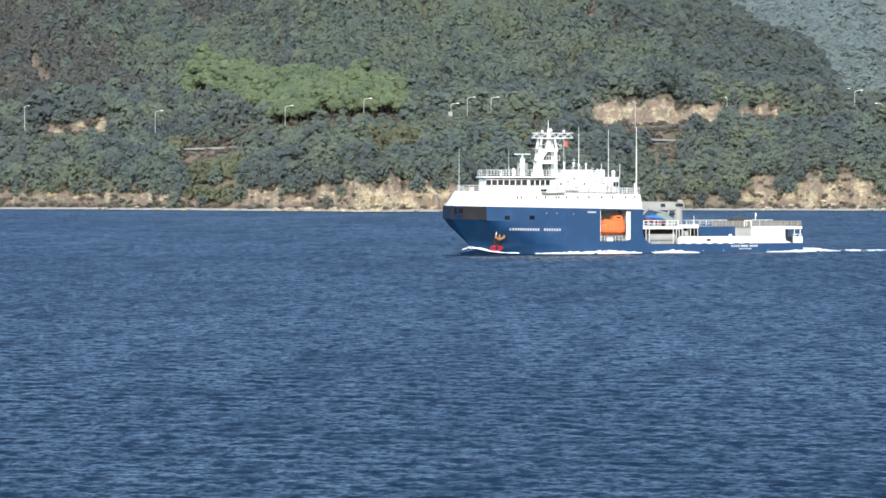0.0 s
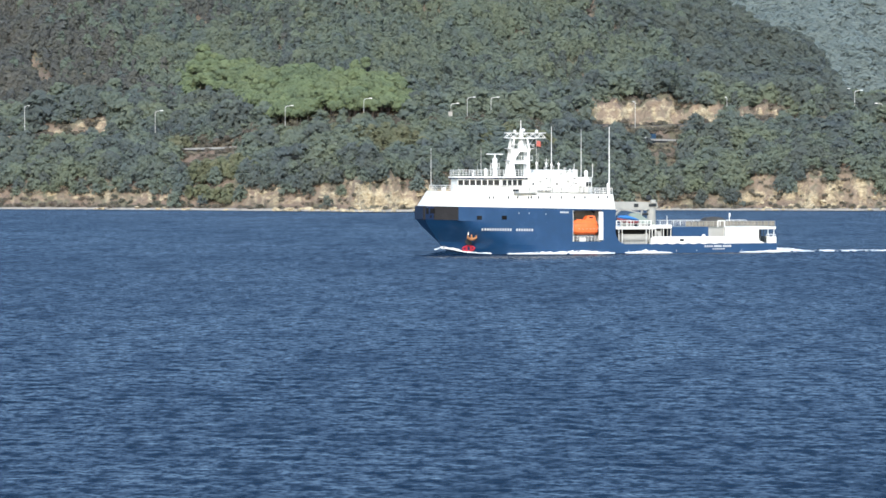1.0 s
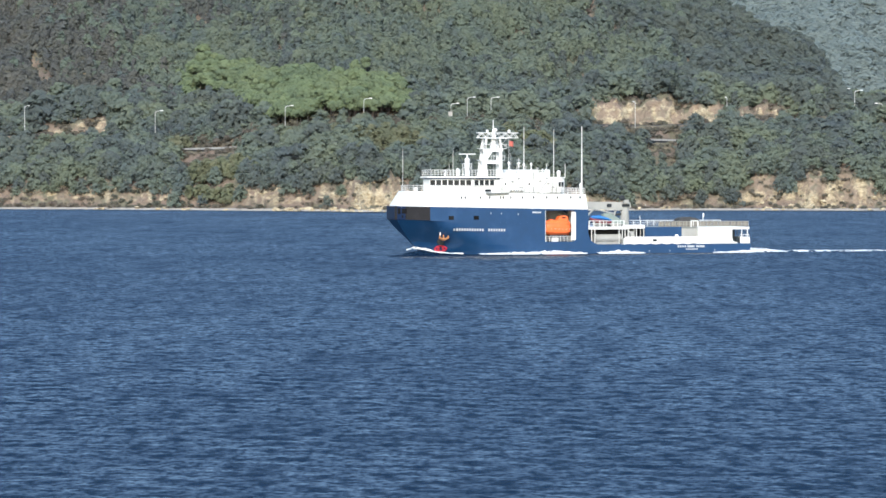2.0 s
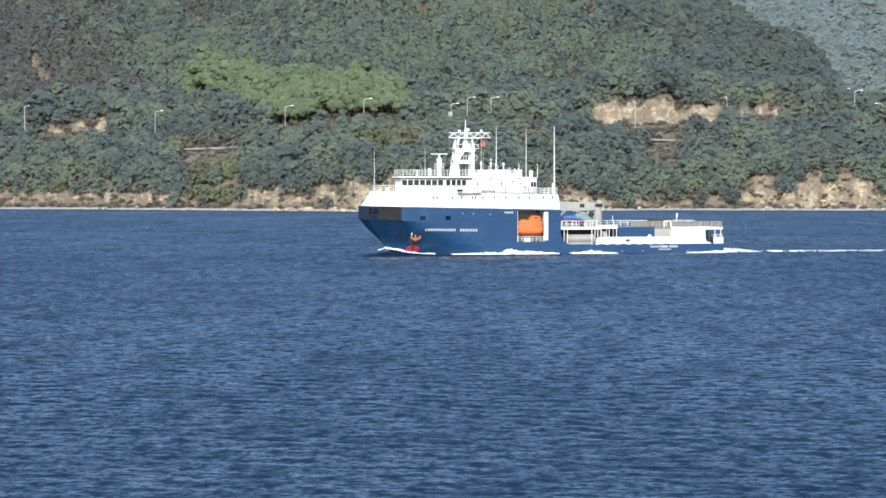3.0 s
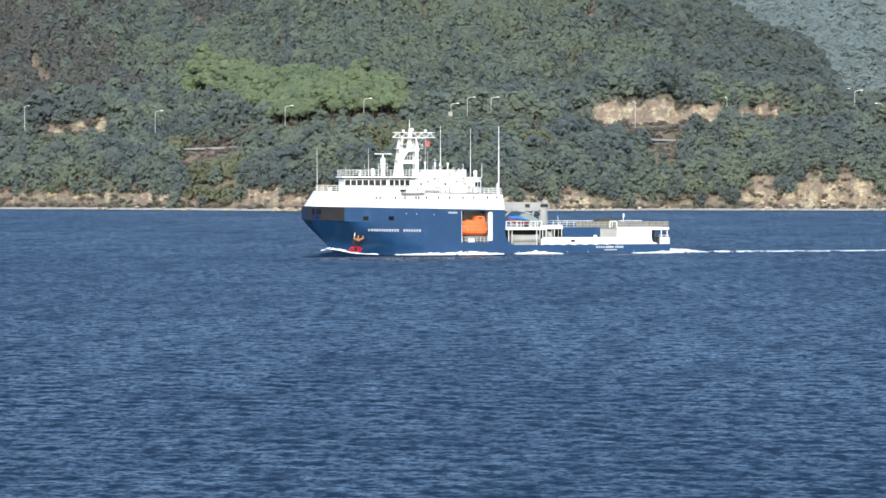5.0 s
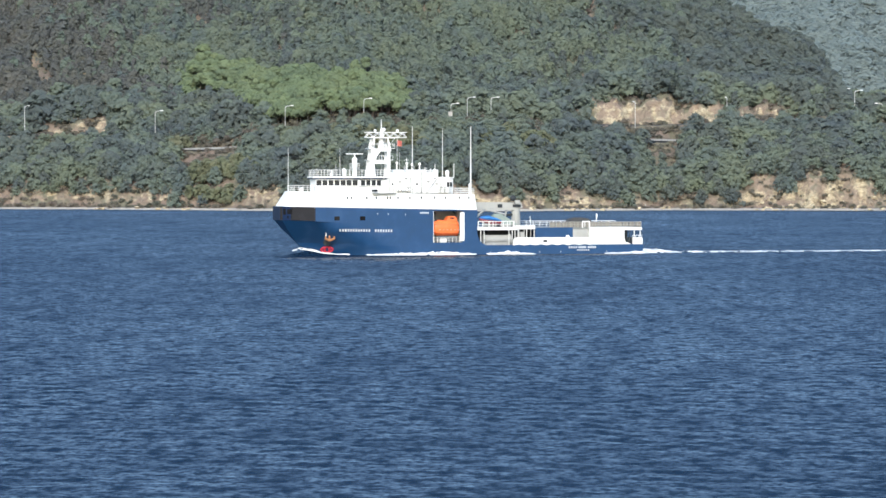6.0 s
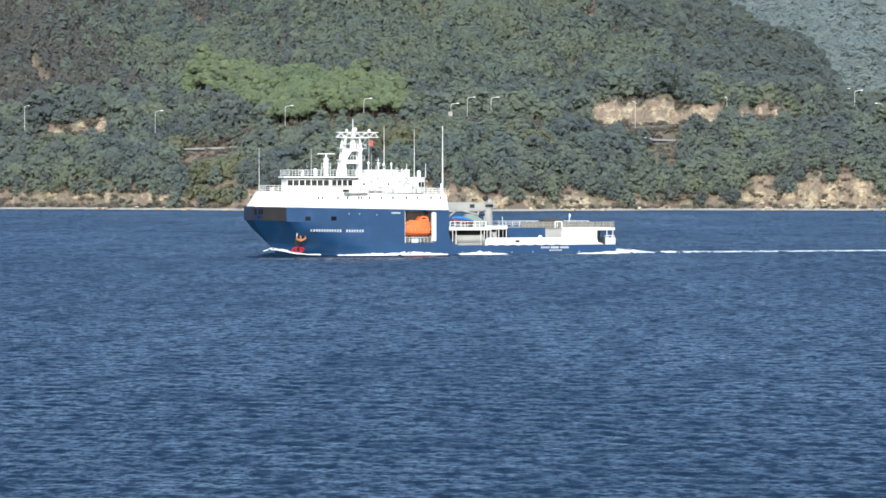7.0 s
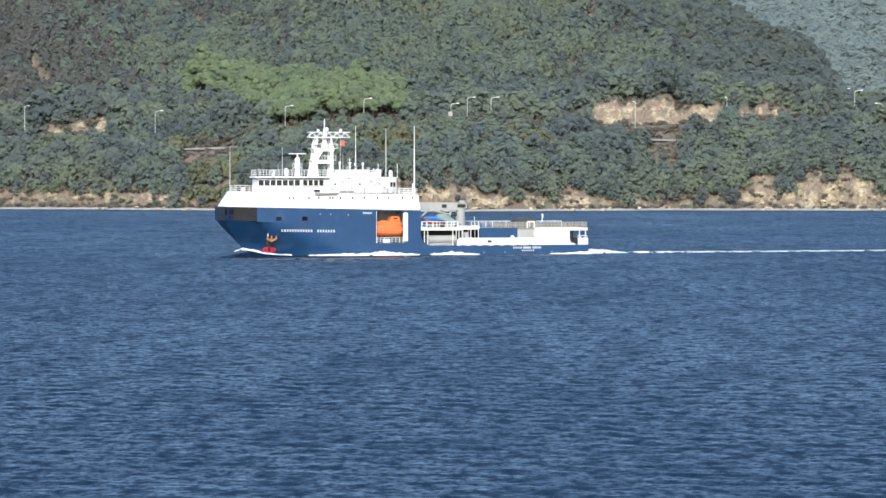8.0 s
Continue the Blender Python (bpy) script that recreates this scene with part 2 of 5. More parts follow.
def quads_mesh(name, verts, quads, material, smooth=False):
    """A mesh from numpy arrays of corners and of four-corner faces."""
    me = bpy.data.meshes.new(name)
    nq = len(quads)
    me.vertices.add(len(verts))
    me.vertices.foreach_set("co", np.asarray(verts, np.float32).ravel())
    me.loops.add(nq * 4)
    me.loops.foreach_set("vertex_index", np.asarray(quads, np.int32).ravel())
    me.polygons.add(nq)
    me.polygons.foreach_set("loop_start", np.arange(nq, dtype=np.int32) * 4)
    me.polygons.foreach_set("loop_total", np.full(nq, 4, np.int32))
    if smooth:
        me.polygons.foreach_set("use_smooth", np.ones(nq, bool))
    me.materials.append(material)
    me.update(calc_edges=True)
    return me


def tris_mesh(name, verts, tris, material, smooth=True):
    """A mesh from numpy arrays of corners and of three-corner faces."""
    me = bpy.data.meshes.new(name)
    nt = len(tris)
    me.vertices.add(len(verts))
    me.vertices.foreach_set("co", np.asarray(verts, np.float32).ravel())
    me.loops.add(nt * 3)
    me.loops.foreach_set("vertex_index", np.asarray(tris, np.int32).ravel())
    me.polygons.add(nt)
    me.polygons.foreach_set("loop_start", np.arange(nt, dtype=np.int32) * 3)
    me.polygons.foreach_set("loop_total", np.full(nt, 3, np.int32))
    if smooth:
        me.polygons.foreach_set("use_smooth", np.ones(nt, bool))
    me.materials.append(material)
    me.update(calc_edges=True)
    return me


def grid_quads(rows, cols):
    r, c = np.meshgrid(np.arange(rows - 1), np.arange(cols - 1), indexing="ij")
    a = (r * cols + c).ravel()
    return np.stack([a, a + 1, a + cols + 1, a + cols], 1)


def part(name, bm, material, parent, label="", smooth=False):
    """Links a bmesh as one mesh object under a thing or a part."""
    me = bpy.data.meshes.new(name)
    bmesh.ops.recalc_face_normals(bm, faces=bm.faces)
    bm.to_mesh(me)
    bm.free()
    me.materials.append(material)
    if smooth:
        me.polygons.foreach_set("use_smooth", [True] * len(me.polygons))
    if smooth:
        me.set_sharp_from_angle(angle=radians(28))
    ob = new(name, me)
    ob.parent = parent
    return tagged(ob, label)


def shared(name, me, parent, at, label=""):
    ob = new(name, me)
    ob.parent = parent
    ob.matrix_basis = at
    return tagged(ob, label)


def box(bm, x0, x1, y0, y1, z0, z1, bevel=0.0):
    vs = [bm.verts.new(p) for p in ((x0, y0, z0), (x1, y0, z0), (x1, y1, z0), (x0, y1, z0), (x0, y0, z1), (x1, y0, z1), (x1, y1, z1), (x0, y1, z1))]
    fs = [bm.faces.new([vs[i] for i in f]) for f in ((3, 2, 1, 0), (4, 5, 6, 7), (0, 1, 5, 4), (1, 2, 6, 5), (2, 3, 7, 6), (3, 0, 4, 7))]
    if bevel:
        es = {e for f in fs for e in f.edges}
        bmesh.ops.bevel(bm, geom=list(es), offset=bevel, segments=2, profile=0.6, affect="EDGES")
    return bm


def boxed(*args, bevel=0.0):
    return box(bmesh.new(), *args, bevel=bevel)


def tube(bm, p, q, r0, r1=None, n=6):
    p, q = Vector(p), Vector(q)
    r1 = r0 if r1 is None else r1
    m = (q - p).to_track_quat("Z", "Y").to_matrix()
    rings = []
    for c, r in ((p, r0), (q, r1)):
        rings.append([bm.verts.new(c + m @ Vector((r * math.cos(2 * math.pi * i / n), r * math.sin(2 * math.pi * i / n), 0))) for i in range(n)])
    for i in range(n):
        bm.faces.new([rings[0][i], rings[0][(i + 1) % n], rings[1][(i + 1) % n], rings[1][i]])
    bm.faces.new(rings[0][::-1])
    bm.faces.new(rings[1])
    return bm


def prism_z(bm, outline, z0, z1, top=None):
    """An upright solid over an outline of (x, y); top: another outline for its upper edge."""
    top = top or outline
    a = [bm.verts.new((x, y, z0 if not callable(z0) else z0(x))) for x, y in outline]
    b = [bm.verts.new((x, y, z1 if not callable(z1) else z1(x))) for x, y in top]
    k = len(a)
    for i in range(k):
        bm.faces.new([a[i], a[(i + 1) % k], b[(i + 1) % k], b[i]])
    bm.faces.new(a[::-1])
    bm.faces.new(b)
    return bm


def prism_y(bm, outline, y0, y1):
    """A solid with a side view outline of (x, z), from y0 to y1."""
    a = [bm.verts.new((x, y0, z)) for x, z in outline]
    b = [bm.verts.new((x, y1, z)) for x, z in outline]
    k = len(a)
    for i in range(k):
        bm.faces.new([a[i], a[(i + 1) % k], b[(i + 1) % k], b[i]])
    bm.faces.new(a[::-1])
    bm.faces.new(b)
    return bm


def ball(bm, c, rx, ry, rz, n=10, m=6):
    res = bmesh.ops.create_uvsphere(bm, u_segments=n, v_segments=m, radius=1.0)
    for v in res["verts"]:
        v.co = Vector((c[0] + v.co.x * rx, c[1] + v.co.y * ry, c[2] + v.co.z * rz))
    return bm


def both(y):
    return (-y, y)


# ---- sea ----
def wave_height(x, y, spacing):
    """A wind chop: many long-crested sine trains of random phase, those too short for the grid left out."""
    rng = np.random.default_rng(5)
    z = np.zeros_like(x)
    for k in range(46):
        lam = 0.9 * 6.5 ** (k / 45)
        ang = radians(78) + rng.normal(0, 0.62)
        amp = 0.004 * lam * rng.uniform(0.5, 1.3) * (1.0 if lam < 3 else 0.55)
        kx, ky = 2 * math.pi / lam * math.cos(ang), 2 * math.pi / lam * math.sin(ang)
        keep = np.clip(lam / (2.2 * spacing) - 0.7, 0, 1)
        z += amp * keep * np.sin(kx * x + ky * y + rng.uniform(0, 6.28))
    return z * (0.75 + 0.35 * np.sin(x * 0.05 + 2) * np.sin(y * 0.031))


def build_sea():
    ypx = np.arange(930.0, 366.5, -1.5)
    ys = EYE_H * LENS / (ypx - HORIZON)
    ys = np.concatenate([[-4500, -1500, -300, 0, 60, 110, 140], ys, [1700, 2400, 4900]])
    s = np.linspace(-0.165, 0.165, 500)
    s = np.concatenate([[-25, -3, -0.8, -0.3, -0.2], s, [0.2, 0.3, 0.8, 3, 25]])
    w = np.clip(ys, 150, 2000)
    x = w[:, None] * s[None, :]
    y = np.repeat(ys[:, None], len(s), 1)
    spacing = np.maximum(np.gradient(ys), 0.2)[:, None] * np.ones_like(x)
    core = (np.abs(s) <= 0.166)[None, :] & ((ys > 141) & (ys < 1650))[:, None]
    z = np.where(core, wave_height(x, y, spacing), 0.0)
    me = quads_mesh("water", np.stack([x, y, z], -1).reshape(-1, 3), grid_quads(len(ys), len(s)), M_WATER, True)
    return tagged(new("water", me), "dark blue choppy sea water of a strait", "sea", kind="structure")


SEA = build_sea()
# ---- land ----
def table(x, pairs):
    return np.interp(x, [p[0] for p in pairs], [p[1] for p in pairs])


def smooth01(x):
    x = np.clip(x, 0, 1)
    return x * x * (3 - 2 * x)


def value_noise(x, y, seed=0, octaves=4):
    """Smooth lattice noise of about -1 to 1."""
    rng = np.random.default_rng(seed)
    grid = rng.uniform(-1, 1, (256, 256))
    out, amp, tot = np.zeros_like(x, dtype=float), 1.0, 0.0
    for o in range(octaves):
        xi, yi = np.floor(x).astype(int), np.floor(y).astype(int)
        fx, fy = smooth01(x - xi), smooth01(y - yi)
        a, b = grid[xi % 256, yi % 256], grid[(xi + 1) % 256, yi % 256]
        c, d = grid[xi % 256, (yi + 1) % 256], grid[(xi + 1) % 256, (yi + 1) % 256]
        out += amp * ((a * (1 - fx) + b * fx) * (1 - fy) + (c * (1 - fx) + d * fx) * fy)
        tot += amp
        amp *= 0.5
        x, y = x * 2.03 + 17, y * 2.03 + 31
    return out / tot * 1.6


# The coast is laid out by bearing p (MID is straight ahead, LENS units to the radian) and by distance d inland of the shore.
SHORE = [(-400, 1560), (0, 1509), (300, 1470), (560, 1420), (640, 1402), (800, 1410), (1060, 1440), (1200, 1464), (1340, 1450), (1568, 1448), (2000, 1500)]
CLIFF = [(-400, 5), (0, 5), (90, 6), (180, 6.5), (300, 6.0), (360, 5.0), (480, 6.5), (600, 6.5), (625, 7), (640, 9), (770, 9.5), (810, 6.5), (850, 5), (900, 4.5), (960, 3.6), (1040, 3), (1080, 2), (1180, 2.5),
         (1300, 3.5), (1325, 5), (1340, 9.5), (1370, 9), (1400, 7), (1440, 11.5), (1490, 8), (1515, 11), (1555, 7), (1620, 6), (2000, 4)]
ROCKY = [(-400, 0), (470, 0.05), (490, 0.4), (520, 0.4), (540, 0.1), (610, 0.2), (632, 0.9), (640, 1), (820, 1), (900, 0.7), (1050, 0.5), (1080, 0.1), (1320, 0.1), (1342, 0.7), (1364, 0.6), (1380, 0.0), (1418, 0.1), (1432, 1), (1475, 1), (1487, 0.1), (1503, 0.1), (1513, 1), (1543, 0.9), (1558, 0.1), (2000, 0)]
ROAD = [(-400, 33), (0, 33), (300, 33), (500, 35), (650, 38), (850, 39), (1000, 38), (1124, 37), (1300, 39), (1500, 42), (1700, 42), (2000, 42)]
CUT = [(-400, 2), (0, 2), (60, 4), (80, 7), (190, 7), (215, 3), (450, 2), (700, 2), (960, 2), (1030, 4), (1050, 9.5), (1180, 10.5), (1240, 8), (1340, 6), (1440, 5), (1500, 2), (2000, 1)]
CREST = [(-400, 150), (1150, 142), (1235, 116), (1290, 103), (1340, 92), (1400, 82), (1450, 71), (1480, 60), (1500, 44), (1530, 38), (2000, 36)]
ROAD_D, LOW_D, CREST_D = 92.0, 69.5, 430.0


def land_height(p, d):
    """Ground height at bearing p, d metres inland."""
    n1 = value_noise(p * 0.012 + 40, d * 0.02 + 9, 1)
    n2 = value_noise(p * 0.06 + 7, d * 0.12 + 3, 2)
    n3 = value_noise(p * 0.16 + 7, d * 0.5 + 3, 6)
    cliff = table(p, CLIFF) * (1 + 0.35 * value_noise(p * 0.045 + 5, p * 0 + 0.5, 3) + 0.22 * value_noise(p * 0.15 + 25, p * 0 + 0.5, 13))
    road = table(p, ROAD)
    rocky = table(p, ROCKY)
    rough = 0.25 + 0.75 * rocky
    start = 5.0 + (2.2 * value_noise(p * 0.05 + 90, p * 0 + 3, 4) + 1.3 * n3) * rough
    beach = 0.75 * smooth01((d + 1) / 4) - 1.2 * smooth01((0 - d) / 6)
    face = smooth01((d - start) / ((2.4 + cliff * 0.45) * rocky + (1 - rocky) * (5 + cliff * 1.9)))
    z = beach + (cliff + (n2 * 1.2 + n3 * 0.8) * rough) * face
    low = road - 7.5
    t = np.clip((d - 9) / 57, 0, 1)
    z = z + (low - cliff - 0.7) * t ** 0.85 * face
    z += (n1 * 3 + n2 * 1.0) * smooth01((d - 10) / 12) * smooth01((66 - d) / 10)
    z += 7.5 * np.clip((d - 74.5) / (ROAD_D - 5 - 74.5), 0, 1)
    cut = table(p, CUT)
    z += (cut * (1 + 0.35 * n2) + n3 * 0.9) * smooth01((d - ROAD_D - 8 - 1.5 * n2) / 8)
    s = np.clip((d - ROAD_D - 14) / (CREST_D - ROAD_D - 14), 0, 1)
    crest = table(p, CREST)
    z += (crest - road - cut) * (0.75 * s + 0.25 * smooth01(s)) * (d > ROAD_D)
    z += (7 * n1 + 0.8 * n2) * smooth01((d - 115) / 60) * smooth01((1500 - p) / 80)
    z -= 0.12 * np.clip(d - CREST_D, 0, 400)
    return z


def land_xyz(p, d):
    shore = table(p, SHORE) + 4 * value_noise(p * 0.02, p * 0 + 2.0, 8) + 1.2 * value_noise(p * 0.11, p * 0 + 1.0, 9)
    y = shore + d
    return (p - MID) / LENS * y, y, land_height(p, d)


def build_land():
    p = np.concatenate([np.arange(-900, -60, 40.0), np.arange(-60, 1640, 4.2), np.arange(1640, 2500, 40.0)])
    d = np.concatenate([np.arange(-8, 22, 0.6), np.arange(22, 66, 2.0), np.arange(66, 112, 1.0), np.arange(112, 460, 5.0), np.arange(460, 800, 40.0)])
    dd, pp = np.meshgrid(d, p, indexing="ij")
    x, y, z = land_xyz(pp, dd)
    # broken rock: the steep faces lean in and out
    gz = np.abs(np.gradient(z, axis=0) / np.gradient(dd, axis=0))
    steep = smooth01((gz - 0.7) / 0.8)
    y = y + steep * (2.0 * value_noise(pp * 0.09, z * 0.35, 11) + 1.0 * value_noise(pp * 0.3, z * 0.9, 12))
    me = quads_mesh("ground", np.stack([x, y, z], -1).reshape(-1, 3), grid_quads(len(d), len(p)), M_LAND, True)
    return tagged(new("ground", me), "dry brown hillside with pale rock cliffs along the shore", "hillside", kind="structure")


GROUND = build_land()


def build_far_hill():
    p = np.concatenate([np.arange(-900, 1200, 100.0), np.arange(1200, 1640, 12.0), np.arange(1640, 2500, 100.0)])
    d = np.arange(0, 1300, 20.0)
    dd, pp = np.meshgrid(d, p, indexing="ij")
    y = 2700 + dd
    x = (pp - MID) / LENS * y
    z = far_height(pp, dd)
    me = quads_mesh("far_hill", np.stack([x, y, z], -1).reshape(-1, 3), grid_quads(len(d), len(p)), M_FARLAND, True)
    tagged(new("far_hill", me), "distant wooded hill behind the headland with haze put into its colours", "hill", kind="structure")


def far_height(p, d):
    n = value_noise(p * 0.009 + 3, d * 0.004, 21)
    return 10 + 285 * smooth01(d / 1250) + 26 * n * smooth01(d / 200)


build_far_hill()


# ---- trees ----
def sprays(centres, radii, per, size, rng, flat):
    """Small leaf sprays that cover the clumps and break their outline."""
    vs = []
    for c, r in zip(centres, radii):
        v = rng.normal(size=(per, 3))
        v[:, 2] += 0.4
        v /= np.linalg.norm(v, axis=1)[:, None]
        pos = np.asarray(c) + v * r * np.array([1, 1, flat]) * rng.uniform(0.74, 1.2, (per, 1))
        nrm = 0.8 * v + rng.normal(0, 0.16, (per, 3)) + np.array([0, 0, 0.15])
        nrm /= np.linalg.norm(nrm, axis=1)[:, None]
        a = np.cross(nrm, rng.normal(size=(per, 3)))
        a /= np.linalg.norm(a, axis=1)[:, None]
        b = np.cross(nrm, a)
        s = size * rng.uniform(0.8, 1.7, (per, 1))
        vs.append(np.stack([pos - a * s - b * s * 0.6, pos + a * s - b * s * 0.6, pos + b * s], 1))
    v = np.concatenate(vs).reshape(-1, 3)
    return v, np.arange(len(v)).reshape(-1, 3)


def crown_mesh(seed, kind):
    """Corners and faces of a crown for a tree one metre high: a spreading pine, a tall pine, a rounded tree or a bush."""
    rng = np.random.default_rng(seed)
    flat, per, size = 0.7, 50, 0.06
    if kind == "pine":
        cs, rs = [], []
        for k in range(14):
            h = 0.16 + 0.72 * (k / 13) + rng.uniform(-0.04, 0.04)
            a = k * 2.4 + rng.uniform(-0.5, 0.5)
            spread = 0.5 * (1.08 - h) ** 0.7 * rng.uniform(0.45, 1.1) * (k < 13)
            cs.append((spread * math.cos(a), spread * math.sin(a), h))
            rs.append(rng.uniform(0.2, 0.28) * (1.3 - 0.7 * h))
        flat, per, size = 0.5, 13, 0.068
    elif kind == "tall":
        cs = [(rng.uniform(-0.15, 0.15), rng.uniform(-0.15, 0.15), rng.uniform(0.64, 0.9)) for k in range(4)]
        rs = rng.uniform(0.14, 0.19, 4)
    elif kind == "young":
        cs = [(rng.uniform(-0.18, 0.18), rng.uniform(-0.18, 0.18), 0.32 + 0.45 * k / 3) for k in range(4)]
        rs = [0.3, 0.27, 0.24, 0.2]
        flat, per, size = 0.85, 31, 0.072
    elif kind == "small":
        cs = [(rng.uniform(-0.1, 0.1), rng.uniform(-0.1, 0.1), h) for h in (0.3, 0.58, 0.86)]
        rs = rng.uniform(0.85, 1.15, 3) * np.array([0.36, 0.3, 0.17])
        flat, per, size = 1.15, 22, 0.09
    elif kind == "far":
        cs = [(rng.uniform(-0.2, 0.2), rng.uniform(-0.2, 0.2), rng.uniform(0.35, 0.65)) for k in range(2)]
        rs = rng.uniform(0.32, 0.42, 2)
        flat, per, size = 0.9, 27, 0.11
    else:
        cs = [(rng.uniform(-0.5, 0.5), rng.uniform(-0.5, 0.5), rng.uniform(0.2, 0.5)) for k in range(2)]
        rs = rng.uniform(0.35, 0.55, 2)
        per, size = 18, 0.15
    va, fa = sprays(cs, np.asarray(rs) * 0.75, max(6, per // 3), size * 1.7, rng, flat)
    vb, fb = sprays(cs, rs, int(per * 1.12), size, rng, flat)
    return np.concatenate([va, vb]), np.concatenate([fa, fb + len(va)])


def trunk_bm(lean, kind):
    bm = bmesh.new()
    top = {"pine": 0.8, "tall": 0.88, "young": 0.6}[kind]
    r = {"pine": 0.025, "tall": 0.016, "young": 0.02}[kind]
    tube(bm, (0, 0, -0.08), (lean * 0.4, 0, 0.35), r, r * 0.8, 5)
    tube(bm, (lean * 0.4, 0, 0.34), (lean, 0, top), r * 0.8, r * 0.3, 5)
    for k in range(3):
        a = k * 2.1 + lean * 30
        h = top * (0.5 + 0.16 * k)
        tube(bm, (lean * 0.6, 0, h), (0.2 * math.cos(a), 0.2 * math.sin(a), h + 0.13), r * 0.45, r * 0.15, 4)
    return bm


def mesh_from_bm(name, bm, material):
    me = bpy.data.meshes.new(name)
    bm.to_mesh(me)
    bm.free()
    me.materials.append(material)
    return me


def scattered(p0, p1, d0, d1, dp, dd_, seed):
    """Jittered places over a stretch of the coast."""
    rng = np.random.default_rng(seed)
    p, d = np.meshgrid(np.arange(p0, p1, dp), np.arange(d0, d1, dd_))
    p = p + rng.uniform(-0.6, 0.6, p.shape) * dp
    d = d + rng.uniform(-0.6, 0.6, d.shape) * dd_
    return p.ravel(), d.ravel(), rng


def slope_at(p, d):
    return np.abs(land_height(p, d + 0.8) - land_height(p, d - 0.8)) / 1.6


def woods(name, kinds, places, scales, material, label, seed, heights=1.0, trunks=False):
    """Uncountable trees as one mesh of leaf quads."""
    rng = np.random.default_rng(seed)
    temps = [crown_mesh(seed * 10 + k, kinds[k % len(kinds)]) for k in range(10)]
    pick = rng.integers(0, 10, len(scales))
    out, faces, base = [], [], 0
    x, y, z = places
    for k in range(10):
        i = np.nonzero(pick == k)[0]
        a = rng.uniform(0, 6.28, len(i))
        wide = scales[i] * rng.uniform(0.95, 1.35, len(i))
        c, s = np.cos(a) * wide, np.sin(a) * wide
        t, f = temps[k]
        vx = c[:, None] * t[None, :, 0] - s[:, None] * t[None, :, 1] + x[i][:, None]
        vy = s[:, None] * t[None, :, 0] + c[:, None] * t[None, :, 1] + y[i][:, None]
        vz = scales[i][:, None] * heights * t[None, :, 2] + z[i][:, None]
        out.append(np.stack([vx, vy, vz], -1).reshape(-1, 3))
        faces.append((f[None] + (np.arange(len(i)) * len(t))[:, None, None] + base).reshape(-1, 3))
        base += len(i) * len(t)
    ob = new(name, tris_mesh(name, np.concatenate(out), np.concatenate(faces), material))
    tagged(ob, label, "trees", kind="stuff")
    if trunks:
        bm = bmesh.new()
        for i in range(len(x)):
            h = scales[i] * heights
            tube(bm, (x[i], y[i], z[i] - 0.5), (x[i] + rng.uniform(-0.3, 0.3), y[i], z[i] + h * 0.8), h * 0.018, h * 0.008, 4)
        t = part("trunks", bm, M_BARK, ob, "slender grey-brown bare trunks")
        tagged(t, kind="stuff")
    return ob


def in_young(p, d):
    """The stand of brighter pines above the road."""
    e = value_noise(p * 0.03 + 60, d * 0.03, 31)
    upper = table(p, [(310, 182), (450, 180), (600, 166), (700, 142), (740, 120)]) + 9 * e
    lower = table(p, [(310, 160), (400, 148), (470, 104), (740, 100)]) + 6 * e
    return (p > 318 + 14 * e) & (p < 725) & (d > lower) & (d < upper)


def bare(p, d):
    """Clearings, rock scars, roads and strips left open."""
    n = value_noise(p * 0.035 + 11, d * 0.06 + 5, 41)
    road = ((d > ROAD_D - 5) & (d < ROAD_D + 5)) | ((d > 64) & (d < 75))
    cutr = (d > ROAD_D - 14) & (d < ROAD_D + 18 + 8 * n) & (p > 1035) & (p < 1535) & ((p < 1185) | (n > -0.45 + 0.003 * np.clip(p - 1330, 0, 200)))
    cutl = (d > ROAD_D - 4) & (d < ROAD_D + 18) & (p > 65) & (p < 200)
    edge = (d > ROAD_D - 6) & (d < ROAD_D + 9) & (p > 440) & (p < 700)
    rail = (d > 46) & (d < 76) & (((p > 318) & (p < 432)) | ((p > 1137) & (p < 1206)))
    bank = (d > 76) & (d < ROAD_D) & (p > 1110) & (p < 1200)
    scar = (np.abs(p - 1046 - 0.1 * (d - 250)) < 9) & (d > 235) & (d < 300)
    gully = (np.abs(p - 62 - (205 - d) * 0.82) < 17) & (d > 162) & (d < 208)
    return road | cutr | cutl | edge | rail | bank | scar | gully


# (bearing, distance inland, half width, half depth)
THICKETS = ((385, 20, 55, 16), (690, 47, 66, 21), (300, 70, 40, 10), (560, 68, 60, 12), (890, 52, 40, 13), (430, 30, 30, 8), (960, 50, 30, 8))


def in_thicket(p, d, edge):
    inside = np.zeros(len(p), bool)
    for pc, dc, wp, wd in THICKETS:
        inside |= ((p - pc) / wp) ** 2 + ((d - dc) / wd) ** 2 < edge
    return inside


